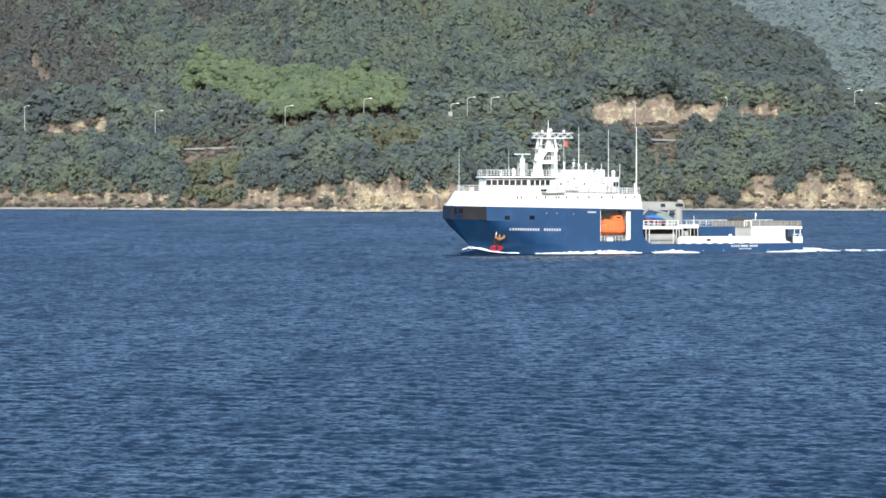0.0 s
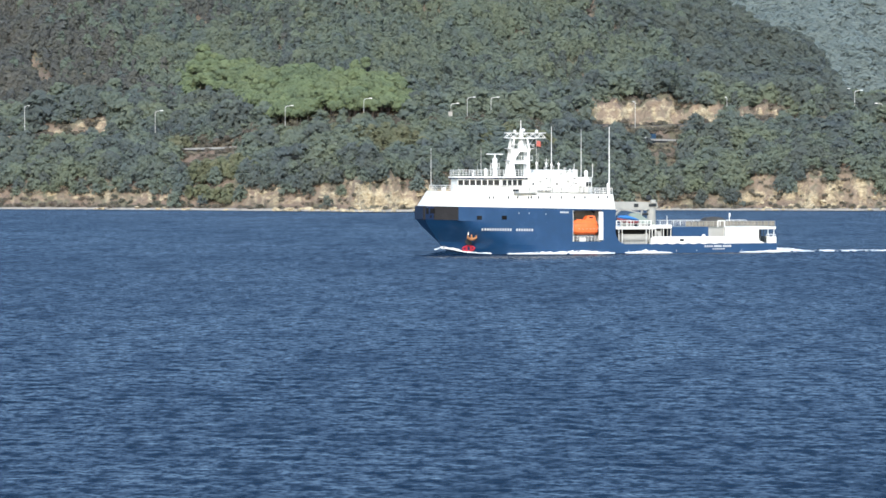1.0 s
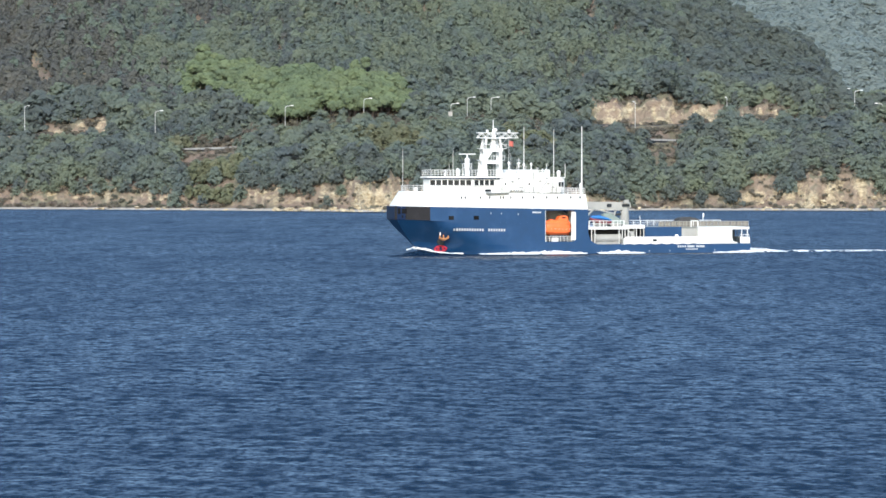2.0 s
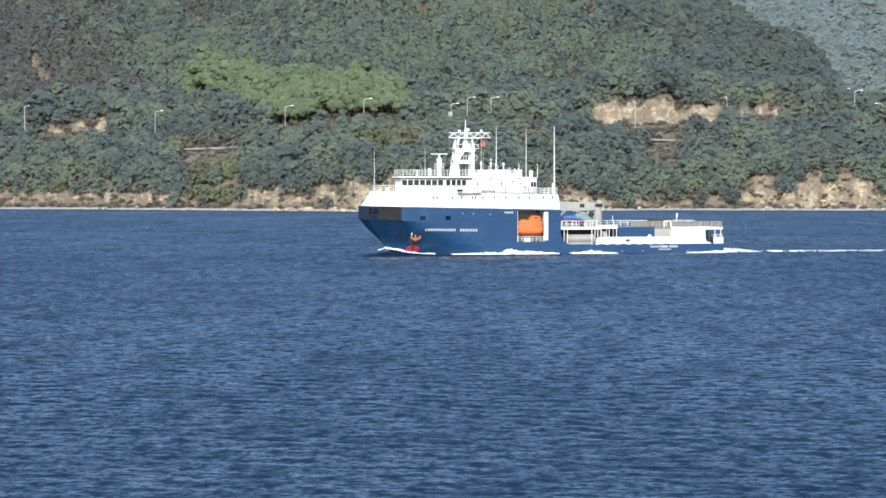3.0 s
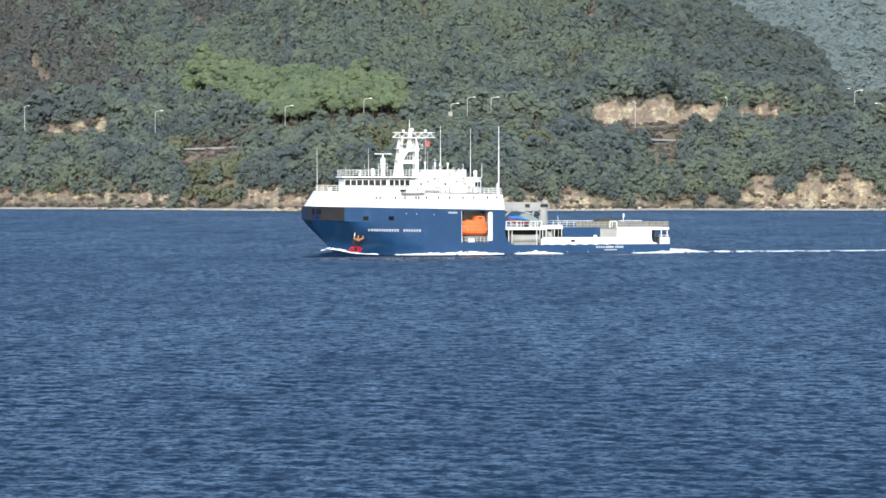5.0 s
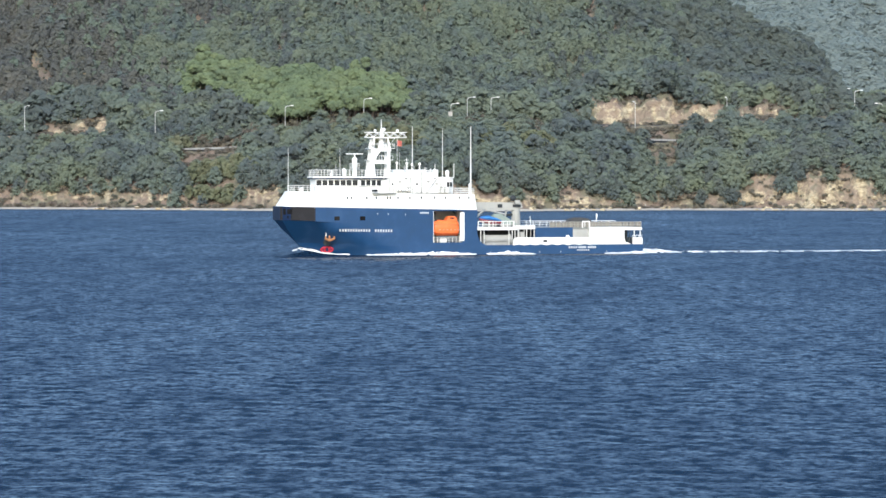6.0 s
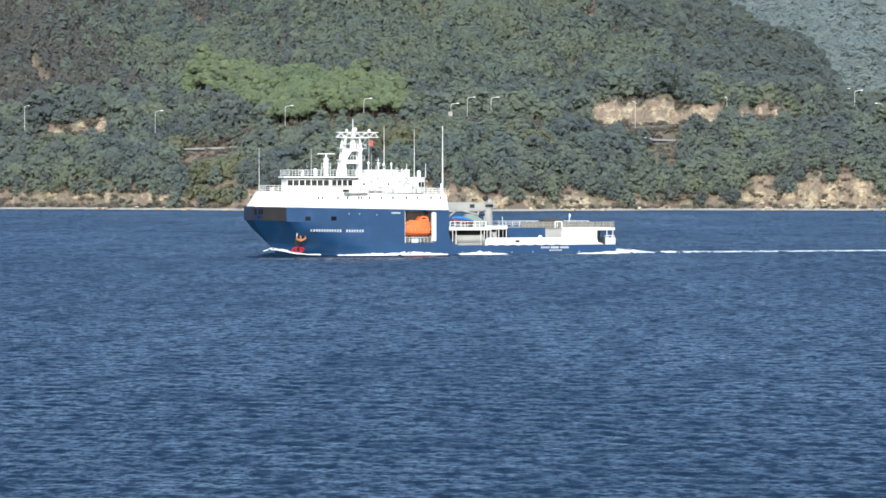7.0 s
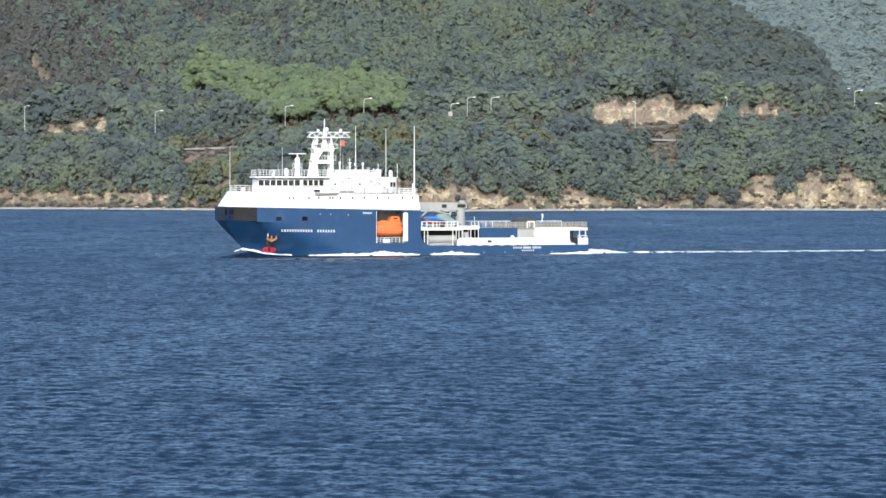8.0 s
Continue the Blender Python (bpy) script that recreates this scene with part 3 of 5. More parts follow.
def build_woods():
    # the main pine wood, from the shore to the crest
    p, d, rng = scattered(-80, 1640, 6, 132, 15.0, 5.4, 3)
    keep = ~bare(p, d) & (slope_at(p, d) < np.where(d < 20, 1.35, np.where(d > 115, 9.0, 1.15))) & ~in_young(p, d)
    above = land_height(p, d) > 0.8 * table(p, CLIFF) + 0.5
    keep &= above | (d > 24) | (rng.uniform(0, 1, len(p)) < 0.12)
    keep &= (d > 9) | (rng.uniform(0, 1, len(p)) < 0.4)
    keep &= ~in_thicket(p, d, 0.75) | (rng.uniform(0, 1, len(p)) < 0.12)
    p, d = p[keep], d[keep]
    x, y, z = land_xyz(p, d)
    sc = rng.uniform(6.0, 11.5, len(p)) * (1 + 0.25 * value_noise(p * 0.03, d * 0.03, 51))
    sc = np.where(d < ROAD_D - 4, np.minimum(sc, 9.6) * np.clip(0.75 + (d - 9) * 0.012, 0.75, 1), sc)
    sc = np.where((d > 64) & (d < ROAD_D + 8), sc * np.where(p > 1195, 0.95, 0.55), sc)
    sc = np.where((d > 26) & (d <= 64) & (((p > 305) & (p < 440)) | ((p > 1136) & (p < 1212))), sc * 0.5, sc)
    sc = np.where((d > 42) & (d <= 64) & (p > 1212), np.minimum(sc, 9.0), sc)
    front = (d < 33)
    idx = np.nonzero(front)[0]
    near = idx[np.argsort(d[idx])][:280]
    rest = np.setdiff1d(np.arange(len(p)), near)
    deep = value_noise(p[rest] * 0.05 + 70, d[rest] * 0.08, 71) + rng.normal(0, 0.35, len(rest)) - 0.6 * np.exp(-((p[rest] - 800) / 240) ** 2) > 0.25
    mid, old = rest[~deep], rest[deep]
    woods("pine_wood", ["pine", "pine", "pine", "young"], (x[mid], y[mid], z[mid]), sc[mid], M_PINE, "green pine wood covering the hillside", 4)
    woods("old_pine_wood", ["pine"], (x[old], y[old], z[old]), sc[old] * 1.18, M_DARKPINE, "older darker pines scattered through the hillside wood", 14)
    # the finer, closer wood of the upper slope
    p, d, rng = scattered(-80, 1640, 124, 450, 10.5, 4.3, 23)
    keep = ~bare(p, d) & ~in_young(p, d) & ((d < 330) | (p > 1130) | (rng.uniform(0, 1, len(p)) < 0.12))
    up, ud = p[keep], d[keep]
    ux, uy, uz = land_xyz(up, ud)
    us = rng.uniform(4.2, 7.2, len(up)) * (1 + 0.25 * value_noise(up * 0.02, ud * 0.03, 52))
    mix = rng.normal(0, 0.28, len(up)) + 0.5 * value_noise(up * 0.012 + 70, ud * 0.02, 73)
    head = (up - 1120) / 130 - np.clip(ud - 230, 0, 300) / 260 * (up < 1330) + mix > 0.35
    dusk = ~head & ((330 - up) / 260 + mix > 0.25)
    dark = ~head & ~dusk & (mix > 0.38)
    for name, kind, pick, material, label in (
            ("upper_pine_wood", "small", ~head & ~dusk & ~dark, M_PINE, "close green pine wood on the upper slope"),
            ("upper_dark_wood", "small", dark, M_DARKPINE, "darker pines mixed into the upper wood"),
            ("upper_dull_wood", "small", dusk, M_DUSKPINE, "dull brownish green pines on the upper slope"),
            ("headland_wood", "young", head, M_DARKPINE, "dark pines crowding the brow of the headland")):
        woods(name, [kind], (ux[pick], uy[pick], uz[pick]), us[pick] * (1.35 if kind == "young" else 1.1), material, label, 24 + len(name), 1.0 if kind == "young" else 1.15)
    rng = np.random.default_rng(29)
    # the pines by the shore, each its own
    temps = []
    for k in range(8):
        cm = tris_mesh("crown", *crown_mesh(900 + k, "pine"), M_PINE if k % 3 else M_DARKPINE)
        temps.append((mesh_from_bm("trunk", trunk_bm(0.03 * (k % 4 - 1.5), "pine"), M_BARK), cm))
    for j, i in enumerate(near):
        tm, cm = temps[j % 8]
        tree = new("pine_tree")
        tree.matrix_basis = pose(x[i], y[i], z[i], 0, 0, float(rng.uniform(0, 360))) @ Matrix.Scale(float(sc[i]), 4)
        big = "tall" if sc[i] > 5.5 else "low"
        tagged(tree, f"{big} dark green pine on the dry slope above the shore", "tree", "pines along the shore")
        shared("trunk", tm, tree, Matrix.Identity(4))
        shared("crown", cm, tree, Matrix.Identity(4))
    # the brighter stand: tall pines, bare trunks showing at its lower edge
    p, d, rng = scattered(280, 800, 96, 230, 10.0, 5.5, 5)
    keep = in_young(p, d)
    p, d = p[keep], d[keep]
    x, y, z = land_xyz(p, d)
    woods("bright_pine_stand", ["tall"], (x, y, z), rng.uniform(9.5, 12.5, len(p)), M_YOUNG, "bright green stand of tall pines above the road", 6, 1.0, True)
    p, d, rng = scattered(185, 290, ROAD_D + 20, ROAD_D + 48, 12.0, 8.0, 7)
    x, y, z = land_xyz(p, d)
    woods("roadside_pines", ["tall"], (x, y, z), rng.uniform(9.5, 12.0, len(p)), M_PINE, "tall pines with bare trunks along the upper roadside", 8, 1.0, True)
    # pale broadleaf thickets low on the slope
    p, d, rng = scattered(280, 1000, 8, 80, 13.0, 6.0, 15)
    keep = in_thicket(p, d, rng.uniform(0.5, 1.2, len(p)))
    keep &= slope_at(p, d) < 0.9
    p, d = p[keep], d[keep]
    x, y, z = land_xyz(p, d)
    woods("broadleaf_thicket", ["young"], (x, y, z), rng.uniform(5.5, 9.0, len(p)), M_OLIVE, "pale olive broadleaf thicket on the lower slope", 16)
    # scrub in the clearings and on the banks
    p, d, rng = scattered(-60, 1620, 5, 340, 7.6, 4.4, 9)
    keep = (bare(p, d) | (rng.uniform(0, 1, len(p)) < 0.25) | ((d < 20) & (rng.uniform(0, 1, len(p)) < 0.6)) | ((d > 58) & (d < ROAD_D + 14))) & (slope_at(p, d) < np.where(d < 26, 2.4, 0.95)) & ((d > 9) | (table(p, ROCKY) < 0.5) | (value_noise(p * 0.05 + 3, d * 0.2, 61) > -0.2)) & (np.abs(d - ROAD_D) > 6) & (np.abs(d - LOW_D) > 5) & (rng.uniform(0, 1, len(p)) < np.where(d < 110, 0.9, 0.55))
    keep &= ~((p > 1035) & (p < 1345) & (d > ROAD_D) & (d < ROAD_D + 20) & (rng.uniform(0, 1, len(p)) < 0.12))
    p, d = p[keep], d[keep]
    x, y, z = land_xyz(p, d)
    woods("scrub", ["bush"], (x, y, z), rng.uniform(1.0, 2.6, len(p)) * np.where((d > 72) & (d < ROAD_D + 14), 1.5, 1.0), M_SCRUB, "olive and brown dry scrub between the pines", 10)
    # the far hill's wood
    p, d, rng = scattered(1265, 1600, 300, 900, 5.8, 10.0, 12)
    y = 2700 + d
    woods("far_wood", ["far"], ((p - MID) / LENS * y, y, far_height(p, d) - 1), rng.uniform(10, 15, len(p)), M_FARWOOD, "wood on the distant hill, tinted bluish green to stand for haze", 13, 0.8)


build_woods()


# ---- road, rails and lamps ----
def low_road_height(p):
    return table(p, ROAD) - 6.75


def build_road(name, at, height, label):
    p = np.arange(-200, 1900, 10.0)
    rows = []
    for off, dz in ((-4.6, -1.6), (-3.7, 0.12), (3.7, 0.12), (4.6, -1.6)):
        d = np.full_like(p, at + off)
        x, y, _ = land_xyz(p, d)
        rows.append(np.stack([x, y, height(p) + dz], -1))
    me = quads_mesh(name, np.concatenate(rows), grid_quads(4, len(p)), M_ASPHALT)
    tagged(new(name, me), label, "road", kind="structure")


build_road("road", ROAD_D, lambda p: table(p, ROAD) + 0.35, "grey asphalt coast road cut into the hillside")
build_road("lower_road", LOW_D, low_road_height, "grey asphalt lower carriageway behind a low guard wall")


def build_guard_wall(p0, p1, d, z0, z1, rise):
    wall = new("guard_wall")
    x0, y0, _ = land_xyz(np.array([p0]), np.array([d]))
    wall.matrix_basis = pose(float(x0[0]), float(y0[0]), z0)
    tagged(wall, "pale concrete guard wall beside the coast road", "guard wall", "guard walls by the road")
    x1, y1, _ = land_xyz(np.array([p1]), np.array([d]))
    dx, dy, n = float(x1[0] - x0[0]), float(y1[0] - y0[0]), 6
    for k in range(n):
        a, b = k / n, (k + 0.96) / n
        bm = bmesh.new()
        vs = []
        for t in (a, b):
            for off in (0, 0.5):
                vs += [bm.verts.new((dx * t, dy * t + off, -0.25 + rise * t)), bm.verts.new((dx * t, dy * t + off * 0.6 + 0.1, z1 - z0 + rise * t))]
        for f in ((0, 1, 5, 4), (2, 6, 7, 3), (1, 3, 7, 5), (0, 2, 3, 1), (4, 5, 7, 6), (0, 4, 6, 2)):
            bm.faces.new([vs[i] for i in f])
        part("panel", bm, M_RAIL, wall)


build_guard_wall(318, 430, 65.0, 26.5, 27.15, 0.7)
build_guard_wall(1138, 1204, 65.0, 30.8, 31.4, -0.3)
build_guard_wall(-30, 12, 64.0, 20.2, 22.2, 0.2)


def street_lamp_parts():
    """One highway lamp: tapered pole, bent arm and flat lantern."""
    lamp = new("street_lamp")
    bm = tube(bmesh.new(), (0, 0, -1), (0, 0, 11.2), 0.13, 0.09, 8)
    part("pole", bm, M_POLE, lamp)
    bm = tube(bmesh.new(), (0, 0, 11.15), (0.5, 0, 11.9), 0.16, 0.14)
    tube(bm, (0.5, 0, 11.9), (2.6, 0, 12.25), 0.14, 0.12)
    part("arm", bm, M_POLE, lamp)
    part("lantern", boxed(2.4, 3.7, -0.25, 0.25, 12.05, 12.45, bevel=0.1), M_WHITE, lamp, "pale flat lantern")
    part("base", boxed(-0.3, 0.3, -0.3, 0.3, -0.6, 0.4, bevel=0.05), M_CONCRETE, lamp)
    return tagged(lamp, "galvanised highway lamp with one bent arm beside the road", "street lamp", "lamps along the coast road")


def build_lamps():
    first = None
    # bearing, height of the lantern's line of sight, distance inland, turn
    for p, top, d, turn, tall in ((44, 187, 88, 60, 12.3), (275, 196, 80, 0, 12.3), (505, 187, 92, 5, 12.3), (644, 174, 92, 0, 12.3), (798, 183, 100, 10, 12.3), (827, 172, 84, 5, 12.3),
                            (869, 172, 88, 5, 12.3), (1124, 180, 84, 100, 12.3), (1286, 172, 84, 95, 12.3), (1490, 157, 120, 5, 12.3), (1512, 160, 84, 5, 12.3), (1562, 183, 80, 170, 12.3)):
        x, y, _ = land_xyz(np.array([float(p)]), np.array([float(d)]))
        z = EYE_H + (HORIZON - top) / LENS * float(y[0]) - tall
        m = pose(float(x[0]), float(y[0]), z, 0, 0, turn)
        if first is None:
            first = street_lamp_parts()
            first.matrix_basis = m
        else:
            copy_thing(first, m)


build_lamps()


# ---- rocks at the water's edge ----
def build_shore_rocks():
    meshes = []
    for k in range(5):
        bm = bmesh.new()
        bmesh.ops.create_icosphere(bm, subdivisions=2, radius=1)
        for v in bm.verts:
            f = 0.75 + 0.5 * noise.noise(v.co * 1.7 + Vector((k * 9, 0, 0))) + 0.45 * noise.cell(v.co * 2.3 + Vector((k * 7, 3, 1)))
            v.co = Vector((v.co.x * f * 1.3, v.co.y * f, v.co.z * f * 0.75))
        meshes.append(mesh_from_bm("shore_rock", bm, M_ROCK))
    rng = np.random.default_rng(77)
    for k in range(150):
        p = float(rng.choice([rng.uniform(630, 1060), rng.uniform(1330, 1565), rng.uniform(0, 1560), rng.uniform(480, 700)]))
        high = k >= 60 and (630 < p < 1060 or p > 1330)
        d = float(rng.uniform(4, 10)) if high else float(rng.uniform(-2.5, 4))
        x, y, z = land_xyz(np.array([p]), np.array([d]))
        ob = new("shore_rock", meshes[k % 5])
        s = float(rng.uniform(0.5, 1.5)) if high else float(rng.uniform(0.4, 1.5))
        ob.matrix_basis = pose(float(x[0]), float(y[0]), max(float(z[0]), -0.1) + 0.15 * s, 0, 0, float(rng.uniform(0, 360))) @ Matrix.Scale(s, 4)
        label = "pale jagged rock standing out of the sea cliff" if high else "pale weathered rock lying at the water's edge"
        tagged(ob, label, "rock", "rocks along the shore")


build_shore_rocks()


# ---- road traffic ----
def wheel_set(vehicle, xs, half, r):
    bm = tube(bmesh.new(), (0, -0.13, 0), (0, 0.13, 0), r, n=12)
    tyre = mesh_from_bm("wheel", bm, M_TYRE)
    rim = mesh_from_bm("rim", tube(bmesh.new(), (0, -0.15, 0), (0, 0.15, 0), r * 0.55, n=10), M_POLE)
    for x in xs:
        for y in both(half):
            w = shared("wheel", tyre, vehicle, Matrix.Translation((x, y, r)))
            shared("rim", rim, w, Matrix.Identity(4))


def build_truck():
    """A small box truck; x runs back from its front."""
    truck = tagged(new("box_truck"), "small truck with a white cab and a blue box", "truck")
    part("chassis", boxed(0.2, 6.2, -0.8, 0.8, 0.45, 0.75, bevel=0.04), M_DARK, truck)
    cab = part("cab", prism_y(bmesh.new(), [(0.0, 0.6), (1.7, 0.6), (1.7, 2.4), (0.55, 2.4), (0.08, 1.5)], -0.98, 0.98), M_WHITE, truck, "white cab")
    part("side_window", boxed(0.6, 1.4, -1.0, -0.9, 1.55, 2.15, bevel=0.03), M_GLASS, cab)
    part("windscreen", prism_y(bmesh.new(), [(0.1, 1.6), (0.16, 1.6), (0.52, 2.3), (0.46, 2.3)], -0.85, 0.85), M_GLASS, cab)
    part("cargo_box", boxed(1.85, 6.3, -1.1, 1.1, 0.8, 3.0, bevel=0.06), M_VAN, truck, "blue cargo box")
    wheel_set(truck, (0.95, 5.0), 0.9, 0.42)
    return truck


def build_car():
    car = tagged(new("car"), "white passenger car on the coast road", "car")
    part("body", prism_y(bmesh.new(), [(0.0, 0.35), (4.3, 0.35), (4.3, 0.95), (3.9, 1.05), (1.1, 1.0), (0.1, 0.75)], -0.88, 0.88), M_WHITE, car)
    roof = part("roof", prism_z(bmesh.new(), [(1.0, -0.82), (4.1, -0.82), (4.1, 0.82), (1.0, 0.82)], 1.0, 1.55, [(1.8, -0.68), (3.7, -0.68), (3.7, 0.68), (1.8, 0.68)]), M_WHITE, car)
    part("side_window", prism_y(bmesh.new(), [(1.6, 1.1), (3.6, 1.1), (3.4, 1.42), (2.0, 1.42)], -0.84, -0.6), M_GLASS, roof)
    wheel_set(car, (0.8, 3.5), 0.82, 0.32)
    return car


def on_road(p):
    """A pose on the lower road, headed to lesser bearings."""
    q = np.array([p, p + 10.0])
    x, y, _ = land_xyz(q, np.full(2, LOW_D - 1.8))
    z = low_road_height(q)
    return pose(float(x[0]), float(y[0]), float(z[0]) + 0.12, 0, 0, math.degrees(math.atan2(y[1] - y[0], x[1] - x[0])))


TRUCK, CAR = build_truck(), build_car()


def build_pillar():
    x, y, z = land_xyz(np.array([797.0]), np.array([94.0]))
    ob = tagged(new("masonry_pillar"), "pale masonry pillar beside the upper road", "pillar")
    ob.matrix_basis = pose(float(x[0]), float(y[0]), float(z[0]))
    part("shaft", boxed(-0.9, 0.9, -0.6, 0.6, -1.0, 4.6, bevel=0.08), M_CONCRETE, ob)
    part("cap", boxed(-1.1, 1.1, -0.8, 0.8, 4.6, 4.9, bevel=0.06), M_CONCRETE, ob)


build_pillar()


def build_beach_upright():
    x, y, z = land_xyz(np.array([1142.0]), np.array([3.5]))
    # Unidentified small upright, dark below and pale above, modelled as a short post.
    ob = tagged(new("beach_upright"), "short two-tone upright object on the pale beach", "post")
    ob.matrix_basis = pose(float(x[0]), float(y[0]), float(z[0]))
    part("foot", tube(bmesh.new(), (0, 0, -0.3), (0, 0, 0.9), 0.2, 0.2, 8), M_DARK, ob, "dark lower half")
    part("top", tube(bmesh.new(), (0, 0, 0.9), (0, 0, 1.9), 0.2, 0.16, 8), M_CONCRETE, ob, "pale upper half")


build_beach_upright()
# ---- ship ----
# In the ship's own space x runs aft from the stem, y to starboard, z up from the waterline.
SHIP_TURN, SHIP_SPEED = 18.893, 5.962
HB = 7.7               # half breadth


def ship_pose(t):
    a = radians(SHIP_TURN)
    s = -(t - 4.0) * SHIP_SPEED
    return pose(-21.44 + s * math.cos(a), 677.2 + s * math.sin(a), 0, 0, 0, SHIP_TURN)


def sheer(u):
    """Height of the upper edge of the blue forward hull."""
    return 9.72 - 0.80 * min(max(u / 39.2, 0), 1)


def knuckle(u):
    return 7.02 - 0.030 * u


def stem_at(z):
    return float(np.interp(z, [-2, 0, 2.5, 6.0, 7.0], [7.2, 6.0, 3.7, 0.55, 0.0]))


def half_breadth(u, z):
    s = stem_at(z)
    flat = float(np.interp(z, [0, 2.5, 5.0, 7.0], [0.15, 0.35, 1.8, 3.1]))
    run = float(np.interp(z, [-2, 0, 2.5, 5.0, 7.0], [21, 19, 14.5, 9.0, 5.4]))
    t = min(max((u - s) / run, 0), 1)
    bend = float(np.interp(z, [0, 5, 7], [1.0, 0.55, 0.0]))
    g = (1 - bend) * t + bend * math.sin(t * math.pi / 2)
    return flat + (HB - flat) * g


def hull_bm(levels, steps, holes=()):
    """A hull shell lofted level by level, port and starboard; holes: (u0, u1, z0, z1) left open on the port side."""
    bm = bmesh.new()
    rows = []
    for lev in levels:
        row = []
        for u in steps:
            z = lev(u)
            s = stem_at(z)
            uu = s + (24.0 - s) * (u / 24.0) if u < 24 else u
            uu = max(uu, s)
            row.append((uu, half_breadth(uu, z), z))
        rows.append(row)
    for side in (-1, 1):
        g = [[bm.verts.new((u, side * b, z)) for u, b, z in row] for row in rows]
        for i in range(len(rows) - 1):
            for j in range(len(steps) - 1):
                a, b = rows[i][j], rows[i + 1][j + 1]
                cu, cz = (a[0] + b[0]) / 2, (a[2] + b[2]) / 2
                if side < 0 and any(h[0] < cu < h[1] and h[2] < cz < h[3] for h in holes):
                    continue
                bm.faces.new([g[i][j], g[i][j + 1], g[i + 1][j + 1], g[i + 1][j]])
        if side < 0:
            port = g
        else:
            for i in range(len(rows) - 1):
                bm.faces.new([port[i][0], port[i + 1][0], g[i + 1][0], g[i][0]])
                bm.faces.new([port[i][-1], g[i][-1], g[i + 1][-1], port[i + 1][-1]])
            for j in range(len(steps) - 1):
                bm.faces.new([port[-1][j], port[-1][j + 1], g[-1][j + 1], g[-1][j]])
    bmesh.ops.remove_doubles(bm, verts=bm.verts, dist=0.001)
    return bm


def path_tube(bm, pts, lift, r, n=5):
    """One bent bar along a line of points."""
    ps = [Vector(q) + Vector((0, 0, lift)) for q in pts]
    rings = []
    for i, q in enumerate(ps):
        way = (ps[min(i + 1, len(ps) - 1)] - ps[max(i - 1, 0)]).normalized()
        m = way.to_track_quat("Z", "Y").to_matrix()
        rings.append([bm.verts.new(q + m @ Vector((r * math.cos(2 * math.pi * k / n), r * math.sin(2 * math.pi * k / n), 0))) for k in range(n)])
    for a, b in zip(rings, rings[1:]):
        for k in range(n):
            bm.faces.new([a[k], a[(k + 1) % n], b[(k + 1) % n], b[k]])
    bm.faces.new(rings[0][::-1])
    bm.faces.new(rings[-1])
    return bm


def railing(parent, pts, height, post_gap, rails=3, r=0.035, material=None, label=""):
    """Handrails along a line of points, with its posts as pieces."""
    material = material or M_WHITE
    rail = part("railing", path_tube(bmesh.new(), pts, height, r * 1.4), material, parent, label)
    for k in range(1, rails):
        part("rail", path_tube(bmesh.new(), pts, height * (1 - k / rails), r), material, rail)
    post = mesh_from_bm("post", tube(bmesh.new(), (0, 0, 0), (0, 0, height), r * 1.3, n=5), material)
    for a, b in zip(pts, pts[1:]):
        a, b = Vector(a), Vector(b)
        n = max(1, round((b - a).length / post_gap))
        for k in range(n + 1):
            shared("post", post, rail, Matrix.Translation(a.lerp(b, k / n)))
    return rail


def letters(parent, groups, width, height, name):
    """Writing as plain bars, each of a letter's size, on a sloping side: (u, side distance, z) along the line."""
    me = mesh_from_bm(name, box(bmesh.new(), 0, width, -0.04, 0.0, 0, height), M_LETTER)
    for u0, count, z0, z1, u1 in groups:
        for k in range(count):
            u = u0 + (u1 - u0) * k / max(1, count)
            z = z0 + (z1 - z0) * k / max(1, count)
            b0, b1 = half_breadth(u, z), half_breadth(u + width, z)
            lean = (half_breadth(u, z + height) - b0) / height
            m = Matrix.Translation((u, -b0 - 0.03, z)) @ Matrix.Rotation(-math.atan2(b1 - b0, width), 4, "Z") @ Matrix.Rotation(math.atan(lean), 4, "X")
            shared(name, me, parent, m)


def facet_panel(p, q, z0, z1, proud, name, material, parent, label=""):
    """A thin upright plate on a wall that runs from p to q in plan, set proud to port."""
    (x0, y0), (x1, y1) = p, q
    dx, dy = x1 - x0, y1 - y0
    ln = math.hypot(dx, dy)
    nx, ny = dy / ln, -dx / ln
    bm = bmesh.new()
    prism_z(bm, [(x0 - nx * 0.05, y0 - ny * 0.05), (x0 + nx * proud, y0 + ny * proud), (x1 + nx * proud, y1 + ny * proud), (x1 - nx * 0.05, y1 - ny * 0.05)], z0, z1)
    return part(name, bm, material, parent, label)


